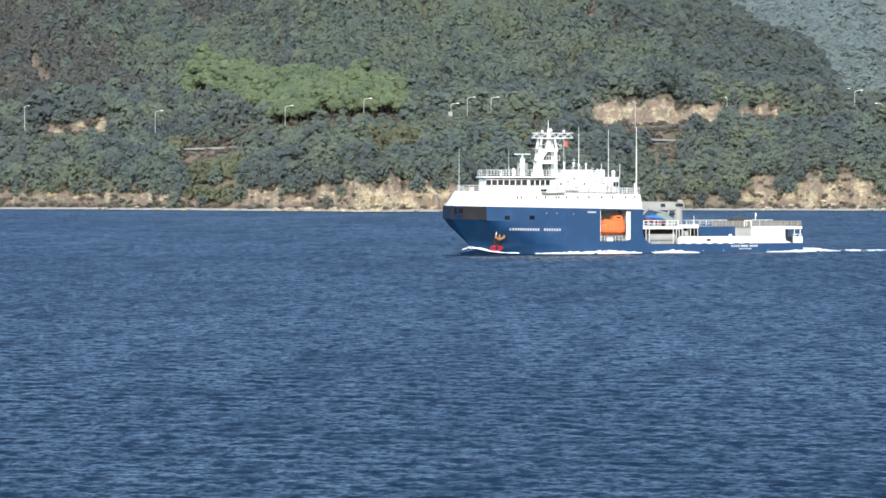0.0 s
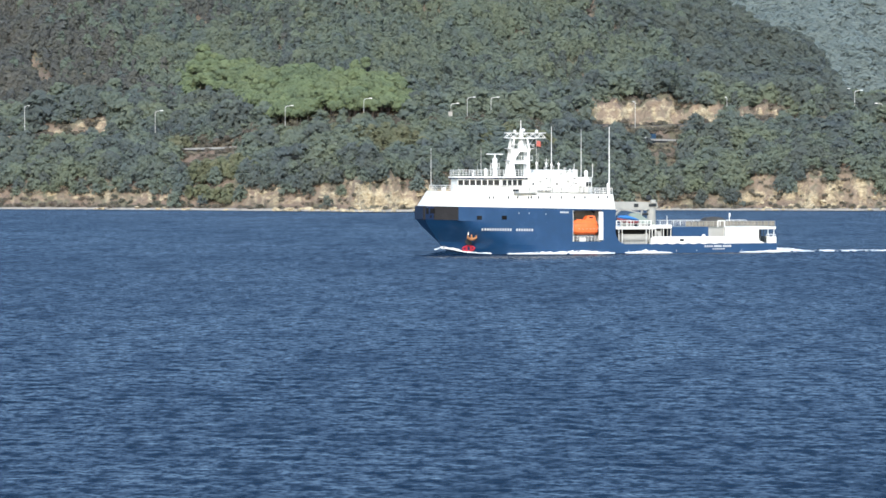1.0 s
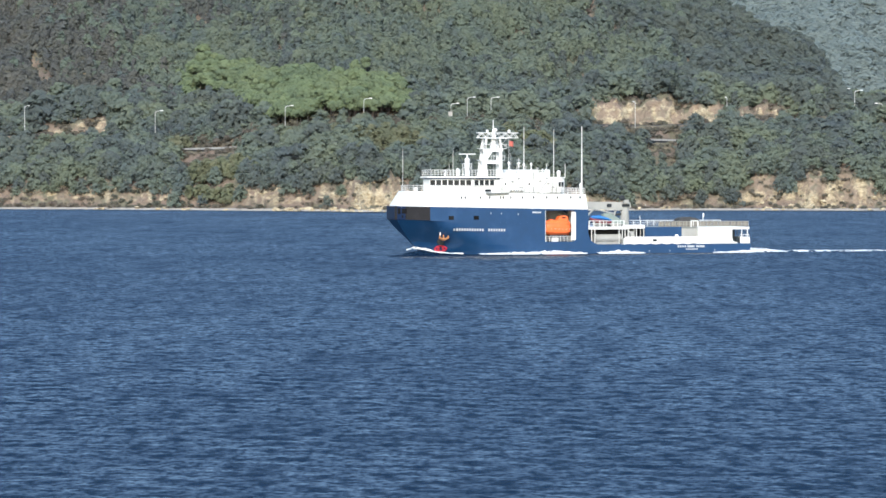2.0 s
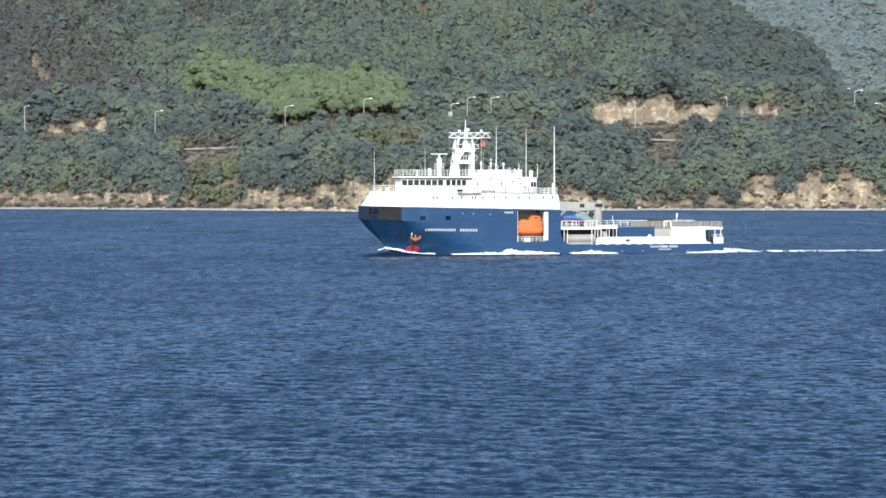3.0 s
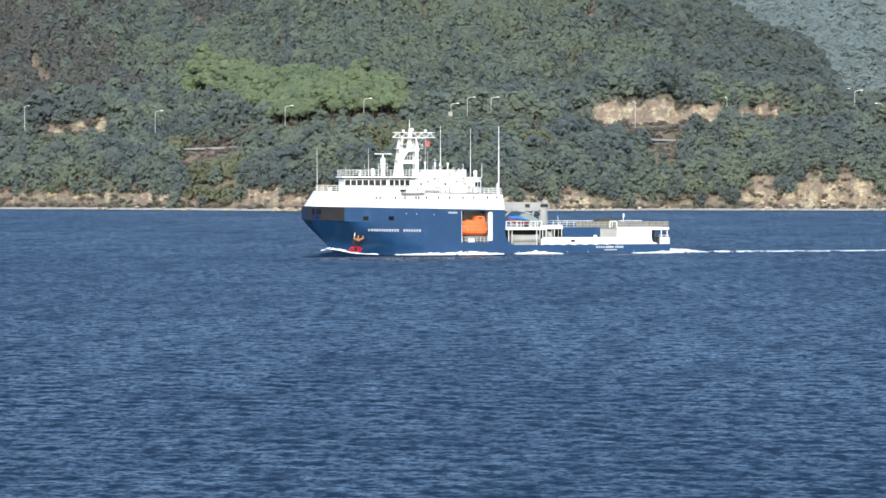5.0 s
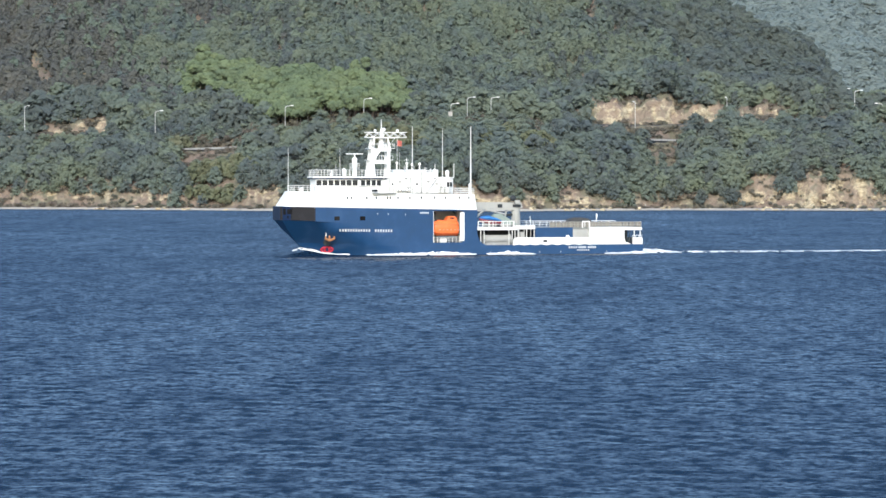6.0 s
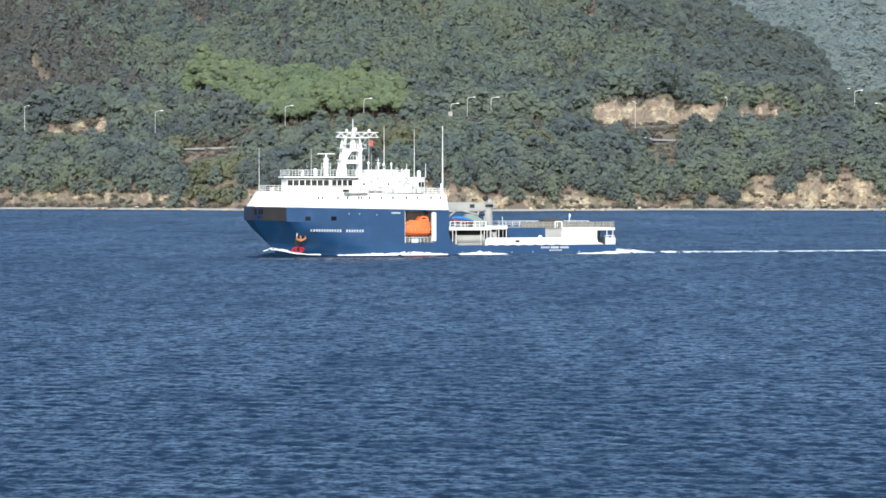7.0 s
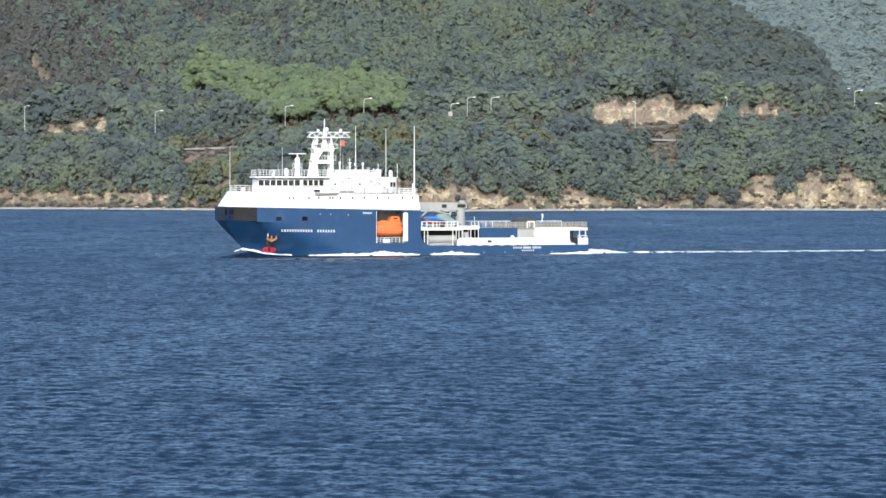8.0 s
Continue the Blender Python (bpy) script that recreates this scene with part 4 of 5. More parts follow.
def build_ship():
    ship = tagged(new("supply_ship"), "blue and white supply ship under way on a strait", "ship")

    # hull
    steps = sorted({0.0, 0.6, 1.3, 2, 2.7, 3.5, 4.4, 5.4, 6.5, 8, 9.5, 11, 13, 15, 17.5, 20, 22, 24, 27, 29.9, 33, 36.5, 39.2})
    low_steps = steps + [43.0, 48, 54, 60, 66, 71, 75]
    lower = hull_bm([lambda u: -1.6, lambda u: 0.0, lambda u: 1.0, lambda u: 1.85 + 0.6 * max(0, 1 - u / 20)], low_steps)
    hull = part("hull", lower, M_BLUE, ship, "deep blue painted steel hull", True)
    ub = [lambda u: 1.85 + 0.6 * max(0, 1 - u / 20), lambda u: 2.45 + 0.4 * max(0, 1 - u / 20), lambda u: 4.0, lambda u: 5.5,
          lambda u: knuckle(u)]
    bay_hole = (29.9, 36.5, 2.45, 8.75)
    part("forward_side", hull_bm(ub, steps, [bay_hole]), M_BLUE, ship, "blue flared bow plating", True)
    band = [lambda u: knuckle(u), lambda u: min(8.75, sheer(u) - 0.2), sheer]
    fine = [s for s in steps if s >= 5.4]
    bm = bmesh.new()

    def band_rows(us, side, material_rows):
        g = [[bm.verts.new((u, side * half_breadth(u, 7.0), z(u))) for u in us] for z in material_rows]
        for i in range(len(g) - 1):
            for j in range(len(us) - 1):
                cu = (us[j] + us[j + 1]) / 2
                if side < 0 and bay_hole[0] < cu < bay_hole[1] and i == 0:
                    continue
                bm.faces.new([g[i][j], g[i][j + 1], g[i + 1][j + 1], g[i + 1][j]])
        return g

    gp, gs = band_rows(fine, -1, band), band_rows(fine, 1, band)
    for i in range(2):
        bm.faces.new([gp[i][-1], gs[i][-1], gs[i + 1][-1], gp[i + 1][-1]])
    part("upper_strake", bm, M_BLUE, ship, "blue upright strake above the knuckle")
    # grey fender plating round the blunt bow
    nose = [(5.4, -HB - 0.03), (0.0, -3.13), (-0.35, -2.6), (-0.35, 2.6), (0.0, 3.13), (5.4, HB + 0.03)]
    bm = prism_z(bmesh.new(), nose, lambda u: 7.0 - 0.02 * u, lambda u: sheer(u) - 0.02)
    fender = part("bow_fender", bm, M_FENDER, ship, "dark grey fender plating round the blunt bow")
    facet_panel((0.0, -3.13), (1.35, -4.27), 7.0, 9.66, 0.03, "bow_plate", M_NAVY, fender, "dark navy bow plate")
    part("nose_plate", boxed(-0.4, -0.3, -2.55, 2.55, 7.02, 9.66), M_NAVY, fender)
    facet_panel((0.75, -3.75), (1.6, -4.45), 8.2, 9.2, 0.05, "fairlead", M_BLACK, fender)
    facet_panel((0.75, -3.75), (1.5, -4.35), 7.35, 7.85, 0.05, "fairlead", M_BLACK, fender)
    facet_panel((0.1, -3.2), (0.55, -3.6), 8.1, 9.3, 0.055, "fairlead", M_BLACK, fender)
    for s0, s1 in ((5.4, 29.85), (36.55, 39.15)):
        part("rubbing_strake", prism_z(bmesh.new(), [(s0, -HB - 0.06), (s1, -HB - 0.06), (s1, -HB + 0.1), (s0, -HB + 0.1)], lambda u: knuckle(u) - 0.09, lambda u: knuckle(u) + 0.05), M_BLUE, hull)

    # writing and small marks on the side
    letters(hull, [(10.4, 12, 4.78, 4.66, 16.9), (17.7, 7, 4.65, 4.6, 21.5)], 0.3, 0.5, "letter_bar")
    letters(hull, [(58.8, 4, 1.12, 1.12, 60.8), (60.9, 5, 1.12, 1.12, 62.6), (62.9, 5, 1.12, 1.12, 64.8)], 0.3, 0.4, "letter_bar")
    letters(hull, [(60.6, 6, 0.62, 0.62, 63.4)], 0.32, 0.26, "letter_bar")
    letters(hull, [(27.1, 5, 8.25, 8.22, 29.0)], 0.33, 0.3, "letter_bar")
    for u, z in ((18.2, 8.1), (20.4, 8.05), (24.0, 7.9)):
        part("side_light", boxed(u, u + 0.14, -HB - 0.06, -HB + 0.02, z, z + 0.28, bevel=0.02), M_LETTER, hull)
    for u in (9.3, 14.6):
        f = part("fairlead", boxed(u, u + 1.1, -HB - 0.06, -HB + 0.1, 6.95, 7.75, bevel=0.05), M_BLACK, hull, "dark mooring fairlead")
    for u in (42, 47, 52.5, 57, 67):
        part("draft_mark", boxed(u, u + 0.12, -HB - 0.02, -HB + 0.05, 0.3, 0.6), M_LETTER, hull)

    # anchor and red thruster mark
    ay = -half_breadth(8.9, 3.7) - 0.15
    bm = bmesh.new()
    tube(bm, (8.9, ay, 4.3), (8.9, ay - 0.1, 2.9), 0.16, 0.2)
    for s in (-1, 1):
        tube(bm, (8.9, ay - 0.1, 2.95), (8.9 + s * 0.95, ay - 0.25, 3.35), 0.26, 0.22)
        tube(bm, (8.9 + s * 0.9, ay - 0.25, 3.3), (8.9 + s * 0.85, ay - 0.45, 4.2), 0.22, 0.08)
    anchor = part("anchor", bm, M_RUST, ship, "rusty stockless anchor with pale flukes")
    for s in (-1, 1):
        part("fluke_tip", tube(bmesh.new(), (8.9 + s * 0.86, ay - 0.44, 3.9), (8.9 + s * 0.85, ay - 0.5, 4.5), 0.15, 0.06), M_WHITE, anchor)
    hb0 = half_breadth(8.9, 2.5)
    part("hawse_recess", tube(bmesh.new(), (8.9, -hb0 - 0.35, 2.55), (8.9, -hb0 + 0.8, 2.75), 0.75, 0.75, 12), M_DARK, ship)
    bm = bmesh.new()
    ring = []
    for k in range(18):
        a0, a1 = 2 * math.pi * k / 18, 2 * math.pi * (k + 1) / 18
        pts = []
        for a in (a0, a1):
            u, z = 9.2 + 1.0 * math.cos(a), 1.1 + 0.55 * math.sin(a)
            pts.append((u, -half_breadth(u, z) - 0.05, z))
        tube(bm, pts[0], pts[1], 0.2, n=5)
    for c in (-0.5, 0.3):
        u = 9.2 + c
        tube(bm, (u, -half_breadth(u, 1.5) - 0.05, 1.55), (u + 0.3, -half_breadth(u, 0.7) - 0.05, 0.7), 0.28, n=5)
    part("thruster_mark", bm, M_RED, ship, "red painted bow thruster mark at the waterline")

    # white forecastle
    def top(u):
        return 12.75 - 0.02 * u
    lowo = [(5.4, -HB - 0.02), (0.4, -3.3), (0.1, -2.6), (0.1, 2.4), (0.4, 3.0), (5.4, HB + 0.02), (39.1, HB + 0.02), (39.1, -HB - 0.02)]
    topo = [(6.3, -HB + 0.15), (2.4, -3.0), (2.0, -2.4), (2.0, 2.0), (2.4, 2.6), (6.3, HB - 0.15), (38.7, HB - 0.15), (38.7, -HB + 0.15)]
    castle = part("forecastle", prism_z(bmesh.new(), lowo, sheer, top, topo), M_WHITE, ship, "white painted forecastle block with small ports")
    slot = mesh_from_bm("port", box(bmesh.new(), -0.13, 0.13, -0.03, 0.05, 0, 0.5, 0.03), M_GLASS)
    for u in (12.0, 12.8, 16.0, 18.0, 20.3, 20.9, 22.5, 25, 27.4, 30.2, 32.5, 35.4, 37.4):
        shared("port", slot, castle, Matrix.Translation((u, -HB - 0.02, 11.15)))
    # Grey shelf added to stand for a shadow slash along the side.
    part("shadow_ledge", prism_y(bmesh.new(), [(17.2, 12.05), (22.0, 12.2), (22.0, 12.35), (17.2, 12.4)], -HB - 0.5, -HB + 0.3), M_GREY, castle)
    part("oval_port", boxed(17.0, 18.3, -HB - 0.05, -HB + 0.1, 12.6, 13.05, bevel=0.12), M_GLASS, castle)

    # bridge and deckhouse
    plan = [(7.2, -2.0), (14.6, -6.9), (33.6, -6.9), (34.6, -6.2), (34.6, 6.2), (33.6, 6.9), (14.6, 6.9), (7.2, 2.0)]
    house = part("deckhouse", prism_z(bmesh.new(), plan, lambda u: top(u) - 0.25, 15.35), M_WHITE, ship, "white deckhouse with the wheelhouse windows")
    roofp = [(6.6, -2.1), (14.5, -7.35), (20.5, -7.35), (20.5, 7.35), (14.5, 7.35), (6.6, 2.1)]
    # Dark strip painted in as the shadow line below the roof overhang.
    part("roof_shade_strip", prism_z(bmesh.new(), [(6.75, -2.05), (14.5, -7.25), (20.3, -7.25), (20.3, 7.25), (14.5, 7.25), (6.75, 2.05)], 15.12, 15.36), M_NAVY, house, "dark strip for the shade line under the wheelhouse roof")
    part("wheelhouse_roof", prism_z(bmesh.new(), roofp, 15.35, 15.62), M_WHITE, house)
    part("rear_roof", prism_z(bmesh.new(), [(20.5, -7.0), (33.6, -7.0), (34.7, -6.3), (34.7, 6.3), (33.6, 7.0), (20.5, 7.0)], 15.3, 15.5), M_WHITE, house)
    a, b = Vector((7.2, -2.0)), Vector((14.6, -6.9))
    for k in range(7):
        t0, t1 = 0.015 + k * 0.14, 0.015 + k * 0.14 + 0.118
        facet_panel(tuple(a.lerp(b, t0)), tuple(a.lerp(b, t1)), 13.85, 14.92, 0.03, "window", M_GLASS, house)
    for k in range(4):
        u = 15.05 + k * 1.1
        facet_panel((u, -6.9), (u + 0.86, -6.9), 13.85, 14.92, 0.03, "window", M_GLASS, house)
    facet_panel((33.05, -6.9), (33.55, -6.9), 13.55, 14.5, 0.04, "window", M_GLASS, house)
    facet_panel((33.68, -6.82), (34.3, -6.41), 13.55, 14.5, 0.04, "window", M_GLASS, house)
    for u in (21.2, 26.3):
        door = facet_panel((u, -6.9), (u + 0.85, -6.9), 12.75, 14.7, 0.05, "door", M_WHITE, house)
        facet_panel((u + 0.25, -6.9), (u + 0.6, -6.9), 13.9, 14.3, 0.07, "door_port", M_GLASS, door)
    for u, z in ((22.9, 14.4), (24.6, 13.2), (28.8, 14.5), (30.6, 14.0), (31.6, 13.3)):
        part("vent", boxed(u, u + 0.5, -7.05, -6.85, z, z + 0.35, bevel=0.03), M_PALE, house)
    # outside stair, side walk with its rail, pipes and life raft canisters
    stair = part("stair", prism_y(bmesh.new(), [(28.0, 12.3), (28.45, 12.3), (30.9, 15.4), (30.45, 15.4)], -7.35, -7.25), M_WHITE, house, "white outside stair")
    part("stringer", prism_y(bmesh.new(), [(28.0, 12.3), (28.2, 12.3), (30.65, 15.4), (30.45, 15.4)], -6.75, -6.65), M_PALE, stair)
    for k in range(11):
        part("tread", boxed(28.15 + k * 0.23, 28.42 + k * 0.23, -7.25, -6.75, 12.5 + k * 0.28, 12.55 + k * 0.28), M_GREY, stair)
    part("handrail", path_tube(bmesh.new(), [(28.0, -7.35, 13.2), (30.45, -7.35, 16.3)], 0.0, 0.04), M_PALE, stair)
    part("side_walk", boxed(20.4, 34.4, -7.5, -6.9, 12.3, 12.38), M_GREY, house)
    railing(house, [(20.6, -7.45, 12.38), (27.6, -7.45, 12.38)], 1.0, 1.0, 3, r=0.03, material=M_PALE, label="pale grey side walk railing")
    railing(house, [(31.2, -7.45, 12.38), (34.4, -7.45, 12.38)], 1.0, 1.0, 3, r=0.03, material=M_PALE, label="pale grey side walk railing")
    for u, z0, z1 in ((20.9, 12.7, 15.3), (25.3, 12.4, 15.4), (27.6, 12.4, 16.6), (31.7, 12.4, 15.3), (32.6, 12.4, 14.2)):
        part("pipe", tube(bmesh.new(), (u, -7.0, z0), (u, -7.0, z1), 0.07, n=6), M_PALE, house)
    for u in (22.4, 23.9):
        raft = part("life_raft", tube(bmesh.new(), (u, -7.25, 12.95), (u + 1.2, -7.25, 12.95), 0.3, n=10), M_WHITE, house, "white life raft canister")
        for c in (0.3, 0.9):
            part("strap", tube(bmesh.new(), (u + c - 0.04, -7.25, 12.95), (u + c + 0.04, -7.25, 12.95), 0.315, n=10), M_DARK, raft)
    for u in (14.9, 19.5, 24.2, 30.2):
        part("deck_light", boxed(u, u + 0.3, -7.5, -7.2, 15.15, 15.35, bevel=0.03), M_GREY, house)
    part("window_sill", prism_z(bmesh.new(), [(7.1, -2.1), (14.55, -7.02), (19.6, -7.02), (19.6, -6.85), (14.6, -6.85), (7.2, -1.95)], 13.62, 13.78), M_PALE, house)

    # railings
    railing(ship, [(2.6, 2.2, 12.7), (2.6, -2.6, 12.7), (6.6, -7.2, 12.65), (11.5, -7.3, 12.5)], 1.15, 1.0, label="white tubular railing")
    railing(ship, [(7.0, -2.1, 15.62), (14.6, -7.0, 15.62), (20.4, -7.0, 15.62), (31.2, -6.8, 15.5), (31.2, 6.1, 15.5)], 1.3, 0.65)
    railing(ship, [(7.0, -2.1, 15.62), (7.0, 2.0, 15.62)], 1.3, 0.95)
    railing(ship, [(34.8, -7.35, 11.98), (38.6, -7.35, 11.95), (38.6, 7.35, 11.95)], 1.3, 0.9)
    part("dodger", prism_z(bmesh.new(), [(20.6, -6.75), (30.5, -6.75), (30.5, -6.65), (20.6, -6.65)], 15.5, 16.35), M_WHITE, ship, "white canvas dodger on the upper deck")

    # mast tower: sloping plated legs with cut-outs, platform, lattice yard
    mast = part("mast", tube(bmesh.new(), (21.5, 0, 21.1), (21.5, 0, 23.3), 0.75, 0.42, 10), M_WHITE, ship, "white plated mast tower with open bays")
    for y in both(0.95):
        # (x, z) outlines: wide fore leg, slim after leg, two cross bands, gusset, upper struts
        for outline in ([(18.3, 15.5), (20.0, 15.5), (19.7, 18.4), (18.75, 18.4)], [(22.4, 15.5), (23.1, 15.5), (23.05, 21.0), (22.5, 21.0)], [(18.75, 18.4), (19.35, 18.4), (19.75, 20.9), (19.15, 20.9)]):
            part("mast_leg", prism_y(bmesh.new(), outline, y - 0.1, y + 0.1), M_WHITE, mast)
        for outline in ([(18.6, 18.2), (23.1, 18.2), (23.1, 18.85), (18.7, 18.85)], [(19.0, 20.65), (23.2, 20.65), (23.3, 21.2), (18.95, 21.2)], [(19.5, 20.7), (21.0, 20.7), (20.2, 19.5), (19.9, 18.8), (19.2, 18.8)]):
            part("mast_web", prism_y(bmesh.new(), outline, y - 0.08, y + 0.08), M_WHITE, mast)
        part("mast_strut", prism_y(bmesh.new(), [(19.05, 21.2), (19.6, 21.2), (19.9, 23.3), (19.5, 23.3)], y - 0.07, y + 0.07), M_WHITE, mast)
        part("mast_strut", prism_y(bmesh.new(), [(22.7, 21.2), (23.2, 21.2), (22.7, 23.3), (22.4, 23.3)], y - 0.07, y + 0.07), M_WHITE, mast)
    part("ladder", prism_y(bmesh.new(), [(21.5, 15.5), (21.65, 15.5), (21.65, 21.0), (21.5, 21.0)], -0.2, 0.2), M_GREY, mast)
    for z, x0, x1 in ((18.85, 18.4, 23.5), (21.2, 18.5, 23.9), (23.3, 19.2, 24.2)):
        part("platform", boxed(x0, x1, -1.35, 1.35, z, z + 0.1, bevel=0.02), M_WHITE, mast)
    for z, x0, x1 in ((18.95, 20.6, 23.5), (21.3, 18.5, 23.9)):
        bm = tube(bmesh.new(), (x0, -1.35, z + 0.8), (x1, -1.35, z + 0.8), 0.045)
        for k in range(6):
            x = x0 + (x1 - x0) * k / 5
            tube(bm, (x, -1.35, z), (x, -1.35, z + 0.8), 0.035)
        part("platform_rail", bm, M_WHITE, mast)
    for x, z, r in ((19.2, 21.9, 0.3), (23.6, 21.9, 0.28), (20.3, 22.1, 0.24)):
        part("floodlight", tube(bmesh.new(), (x, -1.3, z), (x, -1.7, z - 0.1), r, r * 0.8, 8), M_PALE, mast)
    bm = bmesh.new()
    for y in both(0.5):
        for z in (23.45, 24.45):
            tube(bm, (18.1, y, z), (26.7, y, z), 0.08)
        for k in range(10):
            x0 = 18.1 + 0.86 * k
            tube(bm, (x0, y, 23.45 + (k % 2)), (x0 + 0.86, y, 24.45 - (k % 2)), 0.06)
    for x in (18.1, 20.0, 22.2, 24.4, 26.7):
        for z in (23.45, 24.45):
            tube(bm, (x, -0.5, z), (x, 0.5, z), 0.08)
    part("lattice_yard", bm, M_WHITE, mast, "white lattice yard across the mast")
    part("topmast", tube(tube(bmesh.new(), (21.6, 0, 23.1), (21.6, 0, 25.2), 0.45, 0.3, 10), (21.5, 0, 25.2), (21.5, 0, 27.1), 0.11, 0.07), M_WHITE, mast)
    for x, z, r in ((22.0, 25.0, 0.42), (20.2, 24.8, 0.3), (24.9, 24.8, 0.32)):
        part("aerial_dome", ball(bmesh.new(), (x, 0, z), r, r, r), M_WHITE, mast, smooth=True)
    part("gaff", tube(bmesh.new(), (23.2, 0.6, 21.6), (24.6, 0.6, 23.4), 0.06), M_WHITE, mast)
    # radar on its pedestal before the mast
    bm = tube(bmesh.new(), (15.9, 0, 15.6), (15.9, 0, 17.3), 0.5, 0.42, 10)
    tube(bm, (15.9, 0, 17.3), (15.9, 0, 19.0), 0.42, 0.55, 10)
    ball(bm, (15.9, 0, 19.0), 0.55, 0.55, 0.45, 10, 6)
    radar = part("radar_pedestal", bm, M_WHITE, ship, "white radar pedestal with a caged ladder and a long scanner")
    part("scanner", boxed(14.1, 17.7, -0.12, 0.12, 20.05, 20.24, bevel=0.05), M_WHITE, radar)
    part("turning_unit", tube(bmesh.new(), (15.9, 0, 19.2), (15.9, 0, 20.1), 0.2, 0.12, 8), M_WHITE, radar)
    bm = tube(bmesh.new(), (15.9, 0, 17.25), (15.9, 0, 17.35), 1.0, 1.0, 12)
    for k in range(10):
        a = 2 * math.pi * k / 10
        tube(bm, (15.9 + 0.95 * math.cos(a), 0.95 * math.sin(a), 15.6 if k % 5 == 0 else 17.3), (15.9 + 0.95 * math.cos(a), 0.95 * math.sin(a), 18.25), 0.035, n=5)
        c = 2 * math.pi * (k + 1) / 10
        tube(bm, (15.9 + 0.95 * math.cos(a), 0.95 * math.sin(a), 18.25), (15.9 + 0.95 * math.cos(c), 0.95 * math.sin(c), 18.25), 0.035, n=5)
    part("cage", bm, M_WHITE, radar)
    # signal flag
    bm = bmesh.new()
    prev = None
    for k in range(7):
        x, y = 24.7 + 0.16 * k, -0.6 + 0.12 * math.sin(k * 1.3)
        cur = [bm.verts.new((x, y - 0.01, 21.8 - 0.03 * k)), bm.verts.new((x, y - 0.01, 22.9 - 0.03 * k))]
        if prev:
            bm.faces.new([prev[0], cur[0], cur[1], prev[1]])
        prev = cur
    bmesh.ops.solidify(bm, geom=bm.faces[:], thickness=0.03)
    part("flag", bm, M_FLAG, ship, "small red signal flag on the mast halyard")
    part("halyard", tube(bmesh.new(), (24.65, -0.6, 15.6), (24.65, -0.6, 23.4), 0.03), M_WHITE, ship)
    # aerials and small deck gear on the roof
    for x, y, z0, z1, r in ((1.1, -3.3, 10.8, 21.3, 0.07), (12.2, -2.0, 15.6, 21.4, 0.05), (27.4, -2, 15.5, 25.7, 0.1), (33.1, -4.0, 15.4, 25.2, 0.08), (38.2, -6.6, 11.95, 25.7, 0.17),
                            (23.6, 1.5, 15.5, 21.0, 0.04), (26.0, 2, 15.5, 20.5, 0.04), (10.9, -3.5, 15.6, 18.2, 0.04), (7.4, -2.0, 15.6, 17.4, 0.05)):
        part("whip_aerial", tube(bmesh.new(), (x, y, z0), (x, y, z1), r, r * 0.4), M_WHITE, ship)
    for x, z in ((23.8, 18.6), (25.9, 18.5), (27.0, 18.3), (28.6, 18.4)):
        pole = part("aerial_post", tube(bmesh.new(), (x, -3, 15.5), (x, -3, z - 0.4), 0.16, 0.12), M_WHITE, ship)
        part("aerial_dome", ball(bmesh.new(), (x, -3, z - 0.3), 0.26, 0.26, 0.34, 8, 6), M_WHITE, pole, smooth=True)
    for x, z in ((31.0, 18.6), (35.0, 18.6)):
        part("aerial_post", tube(bmesh.new(), (x, -5.5, 15.4), (x, -5.5, z - 0.4), 0.07, 0.05), M_WHITE, ship)
    for x, y, z0, z1, r in ((5.3, -5.6, 12.6, 14.0, 0.35), (3.6, -4.0, 12.6, 13.5, 0.4), (33.6, -5.5, 15.5, 16.9, 0.42), (12.0, -5.4, 15.6, 17.3, 0.4), (9.8, -4.0, 15.6, 16.9, 0.3), (38.3, -5.8, 12.0, 14.3, 0.3), (29.8, -6.3, 15.5, 17.2, 0.16), (30.6, -6.3, 15.5, 17.2, 0.16)):
        bm = tube(bmesh.new(), (x, y, z0), (x, y, z1 - r), r * 0.8, r, 9)
        ball(bm, (x, y, z1 - r), r, r, r, 9, 6)
        part("vent_head", bm, M_WHITE, ship)
    part("funnel_casing", boxed(25.0, 29.5, -4.5, 4.5, 15.45, 17.0, bevel=0.2), M_WHITE, ship)
    part("deck_box", boxed(30.4, 31.4, -6.4, -5.4, 15.5, 17.0, bevel=0.1), M_WHITE, ship)
    for u, z in ((9.0, 16.6), (24.7, 17.3), (26.4, 17.5), (29.0, 17.2)):
        light = part("searchlight", tube(bmesh.new(), (u, -6.0, z), (u - 0.35, -6.2, z), 0.24, 0.28, 9), M_PALE, ship)
        part("stand", tube(bmesh.new(), (u - 0.1, -6.05, 15.5), (u - 0.1, -6.05, z), 0.06), M_WHITE, light)
    bm = tube(bmesh.new(), (25.2, -5.0, 17.0), (25.2, -5.0, 19.3), 0.05)
    for k in range(3):
        tube(bm, (24.7, -5.0, 17.7 + 0.6 * k), (25.7, -5.0, 17.7 + 0.6 * k), 0.035)
    part("aerial_array", bm, M_WHITE, ship)
    part("locker", boxed(22.2, 24.2, -6.2, -5.2, 15.5, 16.9, bevel=0.1), M_WHITE, ship)

    # lifeboat bay
    bm = bmesh.new()
    x0, x1, z0, z1, yb = 29.9, 36.5, 2.45, 8.75, -3.6
    box(bm, x0, x1 + 0.0, yb, yb + 0.1, z0, z1)
    part("bay_back", bm, M_GREY, ship)
